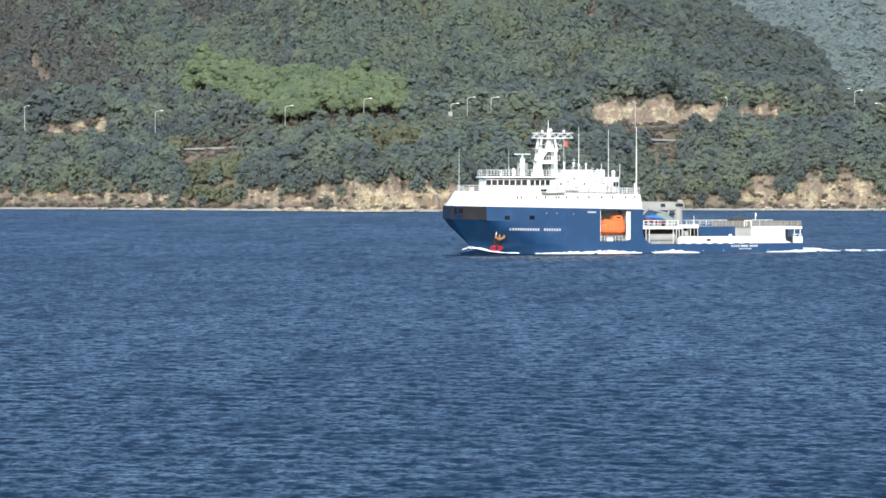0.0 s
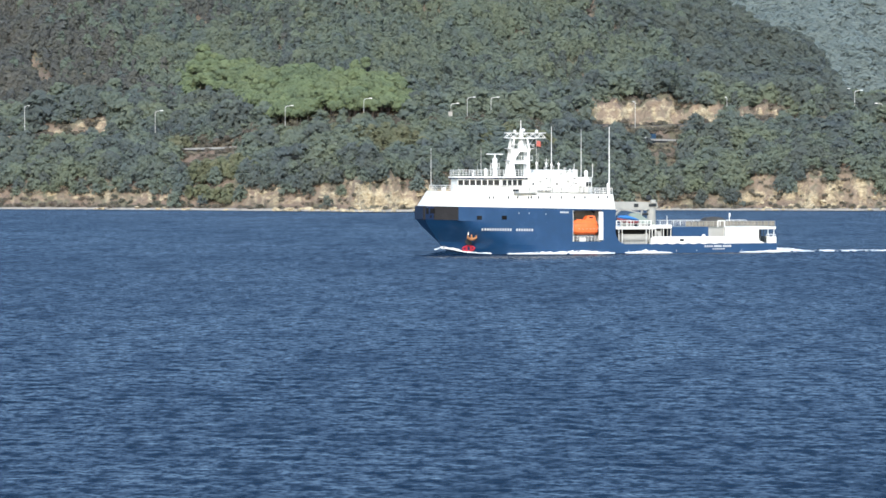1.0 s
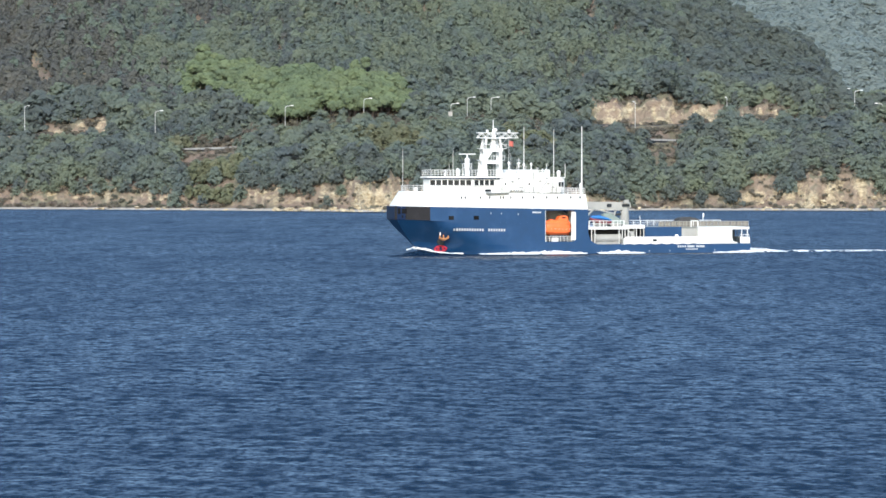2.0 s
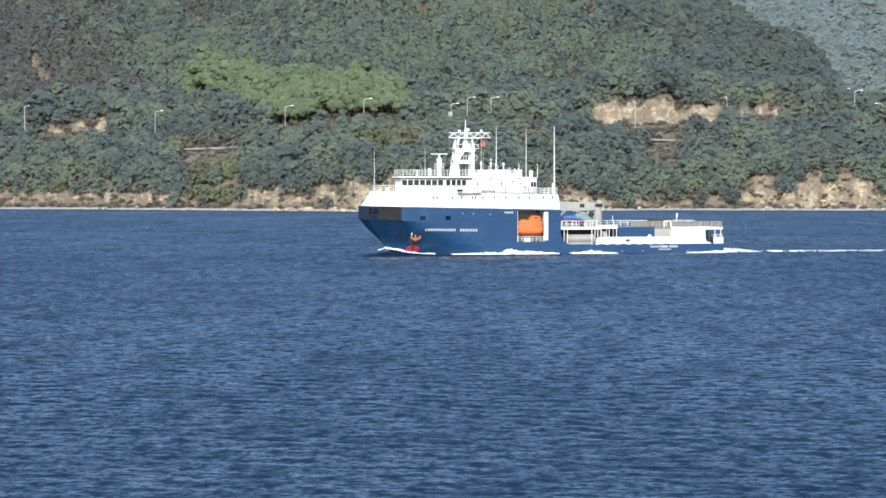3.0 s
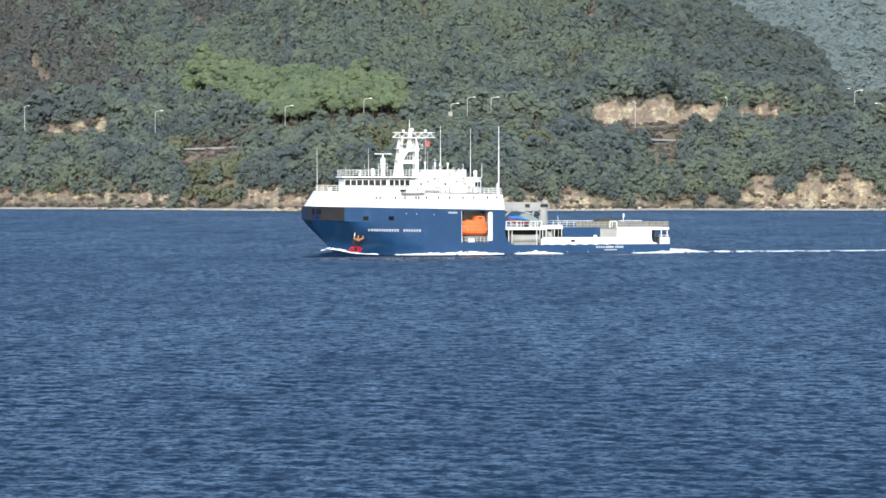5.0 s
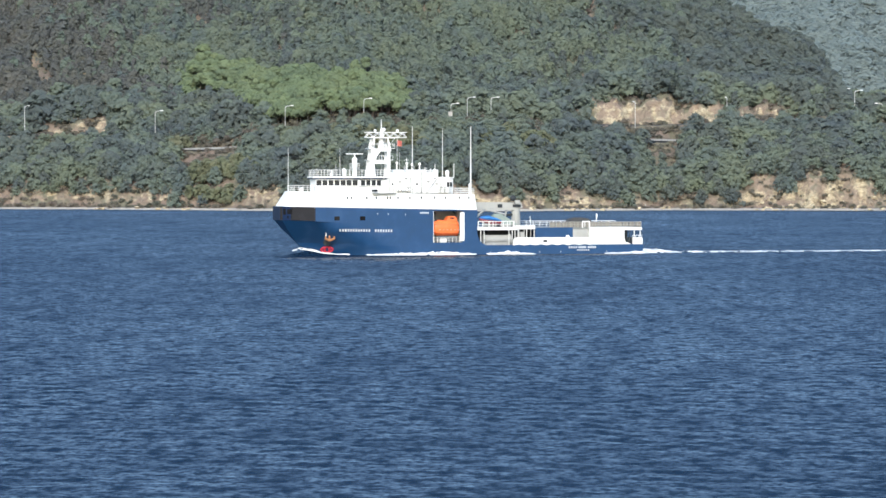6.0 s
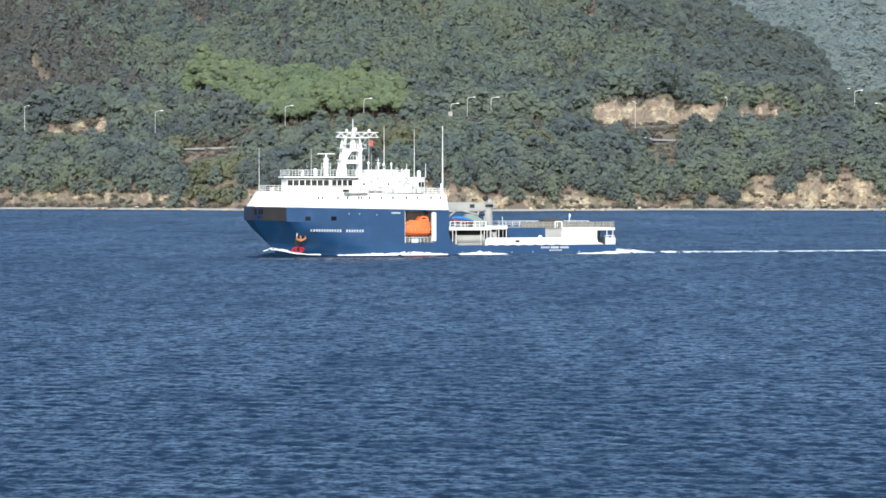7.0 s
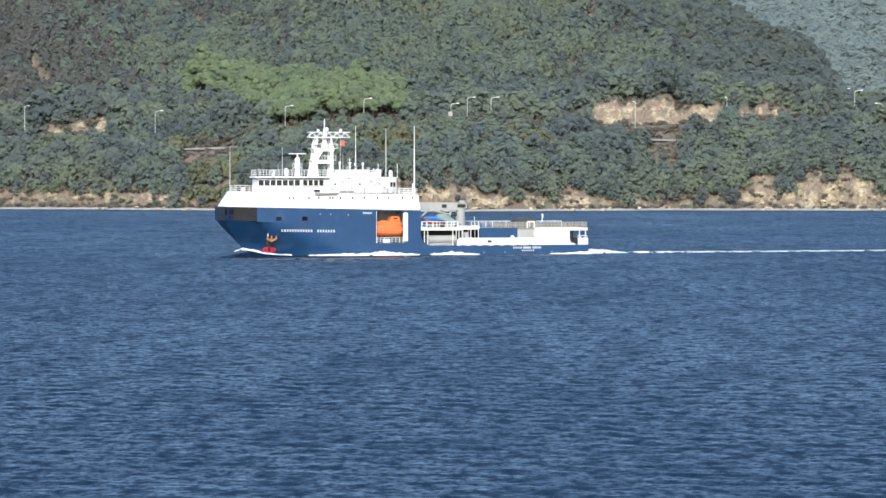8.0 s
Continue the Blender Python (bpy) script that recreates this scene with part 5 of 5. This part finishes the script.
    part("bay_floor", boxed(x0, x1, -HB + 0.02, yb, z0 - 0.2, z0), M_GREY, ship)
    part("bay_ceiling", boxed(x0, x1, -HB + 0.02, yb, z1, z1 + 0.12), M_GREY, ship)
    part("bay_wall", boxed(x1 - 0.15, x1 + 0.02, -HB + 0.02, yb, z0, z1), M_WHITE, ship)
    part("bay_wall", boxed(x0 - 0.02, x0 + 0.1, -HB + 0.02, yb, z0, z1), M_WHITE, ship)
    for zc, sg in ((z0, 1), (z1, -1)):
        part("bay_corner", prism_y(bmesh.new(), [(x1 + 0.02, zc - 0.05 * sg), (x1 - 0.8, zc - 0.05 * sg), (x1 - 0.25, zc + 0.22 * sg), (x1 + 0.02, zc + 0.8 * sg)], -HB - 0.01, -HB + 0.05), M_BLUE, ship)
    part("bay_frame", boxed(x1 - 0.95, x1, -HB - 0.025, -HB + 0.12, z0 + 0.3, z1 - 0.3, bevel=0.05), M_WHITE, ship, "white frame at the lifeboat bay")
    for u in (30.6, 34.9):
        bm = tube(bmesh.new(), (u, -5.0, z1), (u, -6.6, z1 - 0.5), 0.16)
        tube(bm, (u, -6.6, z1 - 0.5), (u, -6.6, z1 - 1.6), 0.08)
        part("davit", bm, M_DARK, ship)
    railing(ship, [(30.1, -7.5, z0), (35.6, -7.5, z0)], 1.05, 0.8)
    part("bay_locker", boxed(31.5, 32.9, -7.3, -6.4, z0, z0 + 0.8, bevel=0.06), M_WHITE, ship)

    # after part: mid deck, bulwarks, cargo walls, stern house
    part("main_deck", prism_z(bmesh.new(), [(39.2, -7.5), (74.9, -7.2), (74.9, 7.2), (39.2, 7.5)], 1.3, 1.75), M_GREY, ship)
    part("blue_shoulder", prism_y(bmesh.new(), [(39.1, 1.6), (42.2, 1.6), (41.0, 1.95), (40.2, 2.3), (39.7, 2.8), (39.4, 3.5), (39.1, 4.6)], -HB - 0.005, -HB + 0.12), M_BLUE, ship)
    part("mid_deck", boxed(39.3, 48.2, -7.1, 7.1, 4.85, 5.4, bevel=0.06), M_WHITE, ship)
    part("mid_deck_end", boxed(47.0, 51.8, -7.12, -6.9, 5.0, 5.75, bevel=0.04), M_WHITE, ship)
    part("rear_mid_deck", boxed(48.2, 63.4, -6.65, 7.0, 5.0, 5.32, bevel=0.04), M_GREY, ship)
    railing(ship, [(39.6, -7.0, 5.4), (47.2, -7.0, 5.4)], 1.2, 1.3, 2, r=0.04)
    for u in (39.7, 41.9, 45.0, 46.4):
        bm = bmesh.new()
        tube(bm, (u, -7.02, 5.4), (u, -7.02, 6.65), 0.08)
        tube(bm, (u + 0.9, -7.02, 5.4), (u + 0.9, -7.02, 6.65), 0.08)
        tube(bm, (u, -7.02, 6.6), (u + 0.9, -7.02, 6.6), 0.08)
        part("stanchion_frame", bm, M_WHITE, ship)
    for u in (40.2, 40.9, 46.2, 46.9, 47.5, 48.3, 50.0, 51.6):
        part("pillar", tube(bmesh.new(), (u, -7.0, 1.7), (u, -7.0, 4.95), 0.08, n=8), M_WHITE, ship)
    part("deck_rail_box", boxed(44.6, 46.2, -6.9, -6.2, 5.4, 6.1, bevel=0.05), M_PALE, ship)
    for u in (48.0, 49.4, 50.8):
        part("open_frame", prism_y(bmesh.new(), [(u, 3.3), (u + 0.12, 3.3), (u + 0.12, 5.0), (u, 5.0)], -7.1, -6.95), M_PALE, ship)
    # Wall coloured near black to give the shade under the mid deck.
    part("inner_wall", boxed(39.3, 52.0, -3.4, -3.2, 1.7, 4.9), M_DARK, ship)
    railing(ship, [(41.4, -7.1, 1.75), (48.0, -7.1, 1.75)], 1.2, 1.1, 2, r=0.03, material=M_PALE)
    # machinery under the mid deck
    bm = tube(bmesh.new(), (41.5, -5.6, 3.0), (46.6, -5.6, 3.0), 0.85, n=12)
    tube(bm, (41.2, -5.6, 3.0), (41.5, -5.6, 3.0), 1.05, n=12)
    tube(bm, (46.6, -5.6, 3.0), (46.9, -5.6, 3.0), 1.05, n=12)
    box(bm, 41.4, 46.8, -6.2, -5.0, 1.7, 2.3)
    part("winch", bm, M_PALE, ship, "pale grey winch drum under the mid deck")
    part("hose_reel", tube(bmesh.new(), (48.7, -6.0, 3.4), (49.6, -6.0, 3.4), 1.1, n=14), M_PALE, ship)
    # bulwark with scalloped foot
    out = [(46.9, 3.0), (47.6, 3.35), (63.5, 3.32), (63.5, 1.8)]
    n = 14
    for k in range(n + 1):
        u = 63.5 - (63.5 - 46.9) * k / n
        out.append((u, 1.98 if k % 2 else 1.76))
    part("bulwark", prism_y(bmesh.new(), out, -HB - 0.02, -HB + 0.15), M_WHITE, ship, "white bulwark with a scalloped lower edge")
    part("bulwark", prism_y(bmesh.new(), [(40, 1.7), (63.5, 1.7), (63.5, 3.2), (40, 3.2)], HB - 0.15, HB), M_WHITE, ship)
    part("freeing_port", boxed(53.3, 54.2, -HB - 0.05, -HB + 0.05, 2.35, 2.85, bevel=0.1), M_DARK, ship)
    part("bollard", tube(bmesh.new(), (58.8, -7.2, 3.3), (58.8, -7.2, 3.75), 0.45, 0.3, 10), M_WHITE, ship)
    part("cargo_wall", boxed(51.9, 60.0, -6.95, -6.7, 1.7, 5.3, bevel=0.03), M_BLUE, ship, "blue cargo deck wall")
    part("pump_room", prism_y(bmesh.new(), [(60.0, 1.7), (63.4, 1.7), (63.4, 4.95), (60.0, 4.95)], -6.97, 5.9), M_PALE, ship, "pale grey sloping pump room")
    part("pump_room_top", boxed(60.0, 63.4, -6.85, 6.3, 5.0, 5.3), M_GREY, ship)
    part("cargo_wall", boxed(51.9, 60.0, 5.9, 6.2, 1.7, 5.3), M_BLUE, ship)
    # stern house
    out = [(63.4, 1.75), (72.4, 1.75), (72.0, 2.1), (71.2, 2.3), (70.95, 3.0), (70.95, 5.2), (63.4, 5.2)]
    part("stern_house", prism_y(bmesh.new(), out, -HB + 0.05, HB - 0.05), M_WHITE, ship, "white stern house side")
    part("stern_deck", prism_z(bmesh.new(), [(63.4, -HB + 0.02), (74.9, -HB + 0.25), (74.9, HB - 0.25), (63.4, HB - 0.02)], 4.72, 5.25), M_WHITE, ship)
    part("stern_bulwark", boxed(72.85, 75.0, -HB + 0.2, -HB + 0.45, 1.72, 3.15, bevel=0.04), M_WHITE, ship)
    part("transom_bulwark", boxed(74.8, 75.0, -HB + 0.4, HB - 0.3, 1.72, 3.15, bevel=0.04), M_WHITE, ship)
    # Near-black colour stands for the shade below the stern deck overhang.
    part("stern_inner_wall", boxed(70.9, 72.6, -5.2, 5.2, 1.7, 4.7), M_DARK, ship)
    for u in (71.5, 72.3, 73.3, 74.6):
        part("pillar", tube(bmesh.new(), (u, -7.1, 1.7), (u, -7.1, 4.75), 0.09), M_WHITE if u > 73 else M_DARK, ship)
    railing(ship, [(72.9, -7.2, 3.15), (74.9, -7.2, 3.15)], 0.5, 0.6, 1)
    # screened railing of the after upper deck
    fence = railing(ship, [(51.9, -6.8, 5.3), (63.4, -6.9, 5.25), (74.8, -7.2, 5.25)], 1.15, 0.75, 2, r=0.03, material=M_PALE, label="pale railing hung with wire mesh panels")
    for k in range(15):
        u = 55.0 + k * 1.32
        y = -6.84 - 0.35 * max(0, (u - 63.4) / 11.4)
        part("mesh_panel", boxed(u, u + 1.22, y, y + 0.03, 5.36, 6.36), M_MESH, fence)
    railing(ship, [(52.0, 6.9, 5.3), (74.8, 7.1, 5.25)], 1.15, 1.5, r=0.045)
    bm = bmesh.new()
    tube(bm, (62.1, -6.95, 5.2), (62.1, -6.95, 6.5), 0.12)
    tube(bm, (63.6, -6.95, 5.2), (63.6, -6.95, 6.5), 0.12)
    tube(bm, (62.1, -6.95, 6.5), (63.6, -6.95, 6.5), 0.12)
    tube(bm, (62.6, -6.95, 5.4), (62.6, -6.95, 6.5), 0.08)
    part("gate_frame", bm, M_WHITE, ship, "white gate frame in the after railing")
    part("ensign_staff", tube(bmesh.new(), (69.0, 3.0, 5.2), (69.0, 3.0, 8.0), 0.07), M_WHITE, ship)
    part("ensign", boxed(69.05, 69.25, 2.98, 3.02, 7.2, 7.9), M_WHITE, ship)
    part("stern_light_post", tube(bmesh.new(), (51.0, -6.8, 5.3), (50.8, -6.8, 7.6), 0.07, 0.05), M_WHITE, ship)

    # deck crane: pedestal, folded boom, jib and braces
    bm = tube(bmesh.new(), (50.4, 0.5, 5.2), (50.4, 0.5, 9.6), 1.0, 0.85, 12)
    crane = part("crane_pedestal", bm, M_PALE, ship, "pale grey deck crane with its boom stowed forward")
    part("boom", prism_y(bmesh.new(), [(41.2, 8.9), (49.6, 8.75), (51.6, 9.2), (51.4, 10.3), (41.2, 10.45)], -0.2, 1.2), M_PALE, crane)
    part("slew_ring", tube(bmesh.new(), (50.4, 0.5, 9.4), (50.4, 0.5, 9.9), 1.15, n=14), M_DARK, crane)
    part("cab", boxed(49.7, 50.8, -1.1, -0.3, 10.0, 10.8, bevel=0.15), M_PALE, crane)
    part("floodlight", ball(bmesh.new(), (49.4, -0.6, 11.2), 0.65, 0.4, 0.6, 12, 8), M_DARK, crane, smooth=True)
    part("boom_box", boxed(46.2, 47.2, -0.35, -0.2, 9.3, 10.0, bevel=0.04), M_DARK, crane)
    bm = tube(bmesh.new(), (40.3, -2.2, 6.9), (43.2, -0.8, 8.9), 0.22)
    tube(bm, (43.2, -0.8, 8.9), (47.6, -0.8, 8.0), 0.16)
    tube(bm, (47.4, 0.2, 5.4), (48.3, 0.2, 8.8), 0.2)
    part("brace", bm, M_PALE, crane)
    part("hydraulic_ram", tube(bmesh.new(), (46.0, 0.4, 7.6), (50.0, 0.4, 7.9), 0.22, 0.28, 8), M_DARK, crane)
    return ship


def hull_lines(bm, xs, half, height, keel):
    """A boat body: rounded sections along x."""
    rows = []
    for x, w, top, bot in zip(xs, half, height, keel):
        rows.append([bm.verts.new((x, w * s, bot + (top - bot) * h)) for s, h in ((-0.15, 0.0), (-0.75, 0.18), (-1, 0.5), (-0.92, 0.75), (-0.5, 0.97), (0, 1), (0.5, 0.97), (0.92, 0.75), (1, 0.5), (0.75, 0.18), (0.15, 0.0))])
    for a, b in zip(rows, rows[1:]):
        for i in range(11):
            bm.faces.new([a[i], a[(i + 1) % 11], b[(i + 1) % 11], b[i]])
    bm.faces.new(rows[0][::-1])
    bm.faces.new(rows[-1])
    return bm


def build_lifeboat():
    boat = tagged(new("lifeboat"), "bright orange enclosed lifeboat hanging in the side bay", "lifeboat")
    part("body", hull_lines(bmesh.new(), [0.0, 0.12, 0.5, 1.4, 2.8, 4.3, 5.0, 5.3, 5.4], [0.75, 1.05, 1.25, 1.35, 1.38, 1.3, 1.15, 0.95, 0.6], [2.5, 2.8, 2.98, 3.08, 3.15, 3.12, 3.0, 2.8, 2.5], [0.75, 0.45, 0.2, 0.05, 0.0, 0.0, 0.08, 0.2, 0.4]), M_ORANGE, boat, smooth=True)
    part("cockpit", prism_y(bmesh.new(), [(2.5, 2.9), (4.9, 2.9), (4.75, 3.7), (4.35, 3.95), (3.3, 3.95), (2.95, 3.7)], -0.85, 0.85), M_ORANGE, boat)
    part("gunwale", prism_z(bmesh.new(), [(0.35, -1.26), (2.6, -1.42), (4.8, -1.24), (5.35, -0.9), (5.35, 0.9), (4.8, 1.24), (2.6, 1.42), (0.35, 1.26)], 1.5, 1.56), M_ORANGE, boat)
    for x in (0.9, 1.7, 2.5, 3.3, 4.1, 4.8):
        part("grab_loop", tube(bmesh.new(), (x, -1.4, 1.25), (x + 0.35, -1.4, 1.25), 0.03, n=5), M_LETTER, boat)
    part("hatch", boxed(1.0, 1.8, -0.35, 0.35, 3.0, 3.2, bevel=0.06), M_ORANGE, boat)
    for x in (0.7, 4.9):
        part("lifting_hook", tube(bmesh.new(), (x, 0, 2.9), (x, 0, 3.5), 0.07, n=6), M_DARK, boat)
    part("cockpit_window", boxed(3.45, 4.3, -0.88, -0.8, 3.4, 3.68, bevel=0.03), M_GLASS, boat)
    part("propeller_guard", tube(bmesh.new(), (5.3, -0.5, 0.9), (5.9, -0.5, 0.95), 0.35, 0.3, 10), M_DARK, boat)
    part("cradle", boxed(1.0, 4.6, -0.5, 0.5, -1.35, 0.1, bevel=0.05), M_DARK, boat)
    return boat


def build_workboat():
    boat = tagged(new("workboat"), "small maroon workboat under a bright blue cover on deck", "boat")
    part("hull", hull_lines(bmesh.new(), [0, 0.5, 2.0, 3.8, 4.6], [0.15, 0.6, 0.95, 0.95, 0.8], [1.15, 1.1, 1.0, 0.95, 0.95], [0.7, 0.25, 0.0, 0.0, 0.1]), M_MAROON, boat, smooth=True)
    part("cover", hull_lines(bmesh.new(), [0.1, 0.6, 2.0, 3.8, 4.6], [0.12, 0.62, 0.98, 0.97, 0.8], [1.3, 1.55, 1.75, 1.4, 1.1], [1.0, 0.85, 0.75, 0.75, 0.8]), M_BOATBLUE, boat, "bright blue canvas cover", True)
    part("cradle", boxed(1.0, 3.6, -0.5, 0.5, -0.85, 0.15, bevel=0.04), M_GREY, boat)
    return boat


def build_covered_gear():
    gear = tagged(new("covered_gear"), "grey-green canvas tent over deck gear", "tarpaulin")
    bm = bmesh.new()
    base = [(0, -1.7), (2.8, -1.9), (6.6, -1.6), (6.8, 1.5), (2.8, 1.8), (0, 1.6)]
    topo = [(2.0, -0.4), (2.7, -0.5), (3.4, -0.4), (3.4, 0.4), (2.7, 0.5), (2.0, 0.4)]
    prism_z(bm, base, 0.5, 2.7, topo)
    part("canvas", bm, M_TARP, gear)
    part("plinth", boxed(0.3, 6.2, -1.4, 1.4, 0.0, 0.55, bevel=0.05), M_GREY, gear)
    return gear


def build_stern_cover():
    gear = tagged(new("canvas_cover"), "dark canvas stretched over stowed gear on the after deck", "tarpaulin")
    bm = bmesh.new()
    out = [(0, 0), (5.0, 0), (4.9, 1.2), (4.3, 1.75), (2.6, 2.0), (0.9, 1.85), (0.2, 1.4)]
    prism_y(bm, out, -1.5, 1.5)
    bmesh.ops.bevel(bm, geom=bm.edges[:], offset=0.2, segments=2, affect="EDGES")
    part("canvas", bm, M_BLACKTARP, gear)
    return gear


def foam_strip(name, label, u0, u1, inner, width, height, seed, step=0.35, across=9, thin=0.0, lift=None):
    """Broken foam as a lumpy low ridge along a line; inner, width and height are functions of u."""
    us = np.arange(u0, u1, step)
    vs, faces = [], []
    rng = np.random.default_rng(seed)
    for u in us:
        for k in range(across):
            t = k / (across - 1)
            n = noise.fractal(Vector((u * 0.8, t * 2.3 + seed, seed)), 1.0, 2.0, 4)
            n2 = noise.noise(Vector((u * 2.1, t * 5 + seed, 3)))
            h = max(0, height(u) * (math.sin(math.pi * min(1, 0.25 + t * 0.75)) ** 0.8) * (0.75 + 0.7 * n + 0.25 * n2))
            vs.append((u + 0.15 * n2, -(inner(u) + width(u) * t * (1 + 0.25 * n)), h + 0.02 - 0.1 * (t == 1) + (lift(u) if lift else 0.0)))
    for i in range(len(us) - 1):
        for k in range(across - 1):
            a = i * across + k
            n = noise.fractal(Vector((us[i] * 0.35, k * 0.5, seed + 7)), 1.0, 2.0, 3)
            if n + 0.9 - thin * (0.4 + 0.6 * k / across) > 0.35:
                faces.append((a, a + 1, a + across + 1, a + across))
    me = mesh_of(name, vs, faces, M_FOAM)
    return tagged(new(name, me), label, "foam", kind="stuff")


def bell(u, c, w):
    return math.exp(-((u - c) / w) ** 2)


def build_foam():
    def side(u):
        return half_breadth(u, 0.3) - 0.15
    things = [
        foam_strip("bow_wave", "thin white foam crest curling off the stem", 2.8, 13.0, lambda u: max(0.2, side(u)) + 0.14 * (u - 2.8), lambda u: 0.2 + 0.1 * (u - 2.8), lambda u: 0.34 * min(1, (u - 2.7) / 2.0) * (1.0 if u < 8 else 0.6), 2, 0.2, 9, 0.25, lambda u: 1.0 * bell(u, 4.6, 3.4) + 0.12),
        foam_strip("side_wave", "white foam breaking along the ship's side", 16.2, 38.8, lambda u: side(u), lambda u: 0.9 + 1.3 * bell(u, 29, 9),
                   lambda u: 0.1 + 0.25 * bell(u, 22, 4) + 0.3 * bell(u, 28, 5.0) + 0.4 * bell(u, 33, 5), 5, 0.25, 9, 0.1),
        foam_strip("after_wave", "thin white foam along the after side", 41.0, 51.5, lambda u: side(u), lambda u: 1.6, lambda u: 0.15 + 0.4 * bell(u, 46, 4), 8, 0.25, 7, 0.1),
        foam_strip("stern_wave", "white foam gathering at the ship's quarter", 66.5, 75.0, lambda u: 7.5, lambda u: 0.8 + 0.2 * (u - 66), lambda u: 0.12 + 0.35 * bell(u, 75, 5), 11, 0.25, 7, 0.15),
        foam_strip("wake", "long white streak of wake foam behind the ship", 74.5, 86.0, lambda u: -6.0 + 0.0 * u, lambda u: 13.5 - 0.3 * (u - 75), lambda u: 0.2 + 0.75 * bell(u, 76.5, 5), 14, 0.35, 14, 0.2),
        foam_strip("wake_trail", "thin trailing streak of wake foam on the sea", 86.0, 230.0, lambda u: 2.0, lambda u: 4.0, lambda u: 0.1 + 0.2 * math.exp(-(u - 86) / 22), 17, 0.6, 8, 0.6),
    ]
    return things


def build_bow_swell():
    """The smooth hump of water that the stem pushes up, riding with the ship."""
    us, across = np.arange(-3.0, 20.0, 0.5), 13
    vs = []
    for u in us:
        edge = half_breadth(max(u, 6.0), 0.3) - 0.3 if u > 6 else 0.15
        for k in range(across):
            t = k / (across - 1)
            ridge = 0.22 + 0.03 * max(0.0, u)
            h = 0.75 * bell(u, 5.0, 3.4) * bell(t, ridge, 0.3) + 0.25 * bell(u, 11, 5) * bell(t, 0.55, 0.25)
            vs.append((u, -edge - 6.5 * t, h - 0.12 + 0.05 * noise.noise(Vector((u * 0.9, t * 6, 1)))))
    faces = [(i * across + k, i * across + k + 1, (i + 1) * across + k + 1, (i + 1) * across + k) for i in range(len(us) - 1) for k in range(across - 1)]
    ob = new("bow_swell", mesh_of("bow_swell", vs, faces, M_WATER, True))
    return tagged(ob, "smooth dark hump of water pushed up by the stem", "wave", kind="stuff")


SHIP = build_ship()
RIDERS = [(build_lifeboat(), pose(30.2, -6.35, 3.75)), (build_workboat(), pose(40.3, -5.6, 6.15, 0, 5, 4)), (build_covered_gear(), pose(42.6, -2.6, 5.4)), (build_stern_cover(), pose(60.2, -3.0, 5.3))]
FOAM = build_foam() + [build_bow_swell()]
SPLASH = foam_strip("splash", "white burst of spray against the ship's side", 23.5, 34.0, lambda u: HB - 0.05, lambda u: 1.3, lambda u: 0.2 + 0.95 * bell(u, 28.3, 1.7) + 0.55 * bell(u, 30.5, 2.6), 23, 0.22, 9, 0.05)


# ---- what moves ----
def motions():
    times = [0.0, 2.0, 4.0, 6.0, 8.0]
    walk(TRUCK, [(float(t), on_road(1211 - 70.0 * t)) for t in range(9)])
    walk(CAR, [(float(t), on_road(1643 - 72.0 * t)) for t in range(9)])
    walk(SHIP, [(t, ship_pose(t)) for t in times])
    for thing, seat in RIDERS:
        walk(thing, [(t, ship_pose(t) @ seat) for t in times])
    for foam in FOAM:
        walk(foam, [(t, ship_pose(t)) for t in times])
    rise = ((0.0, -1.2), (2.0, -1.2), (2.8, -0.55), (3.5, 0.0), (4.1, -0.3), (5.0, -0.9), (6.0, -1.2), (7.2, -1.1), (8.0, -0.5))
    walk(SPLASH, [(t, ship_pose(t) @ pose(0.6 * (t - 3.5), 0, z)) for t, z in rise])
    walk(SEA, [(t, pose(0.35 * t - 1.4, -0.9 * t + 3.6, 0)) for t in times])


motions()
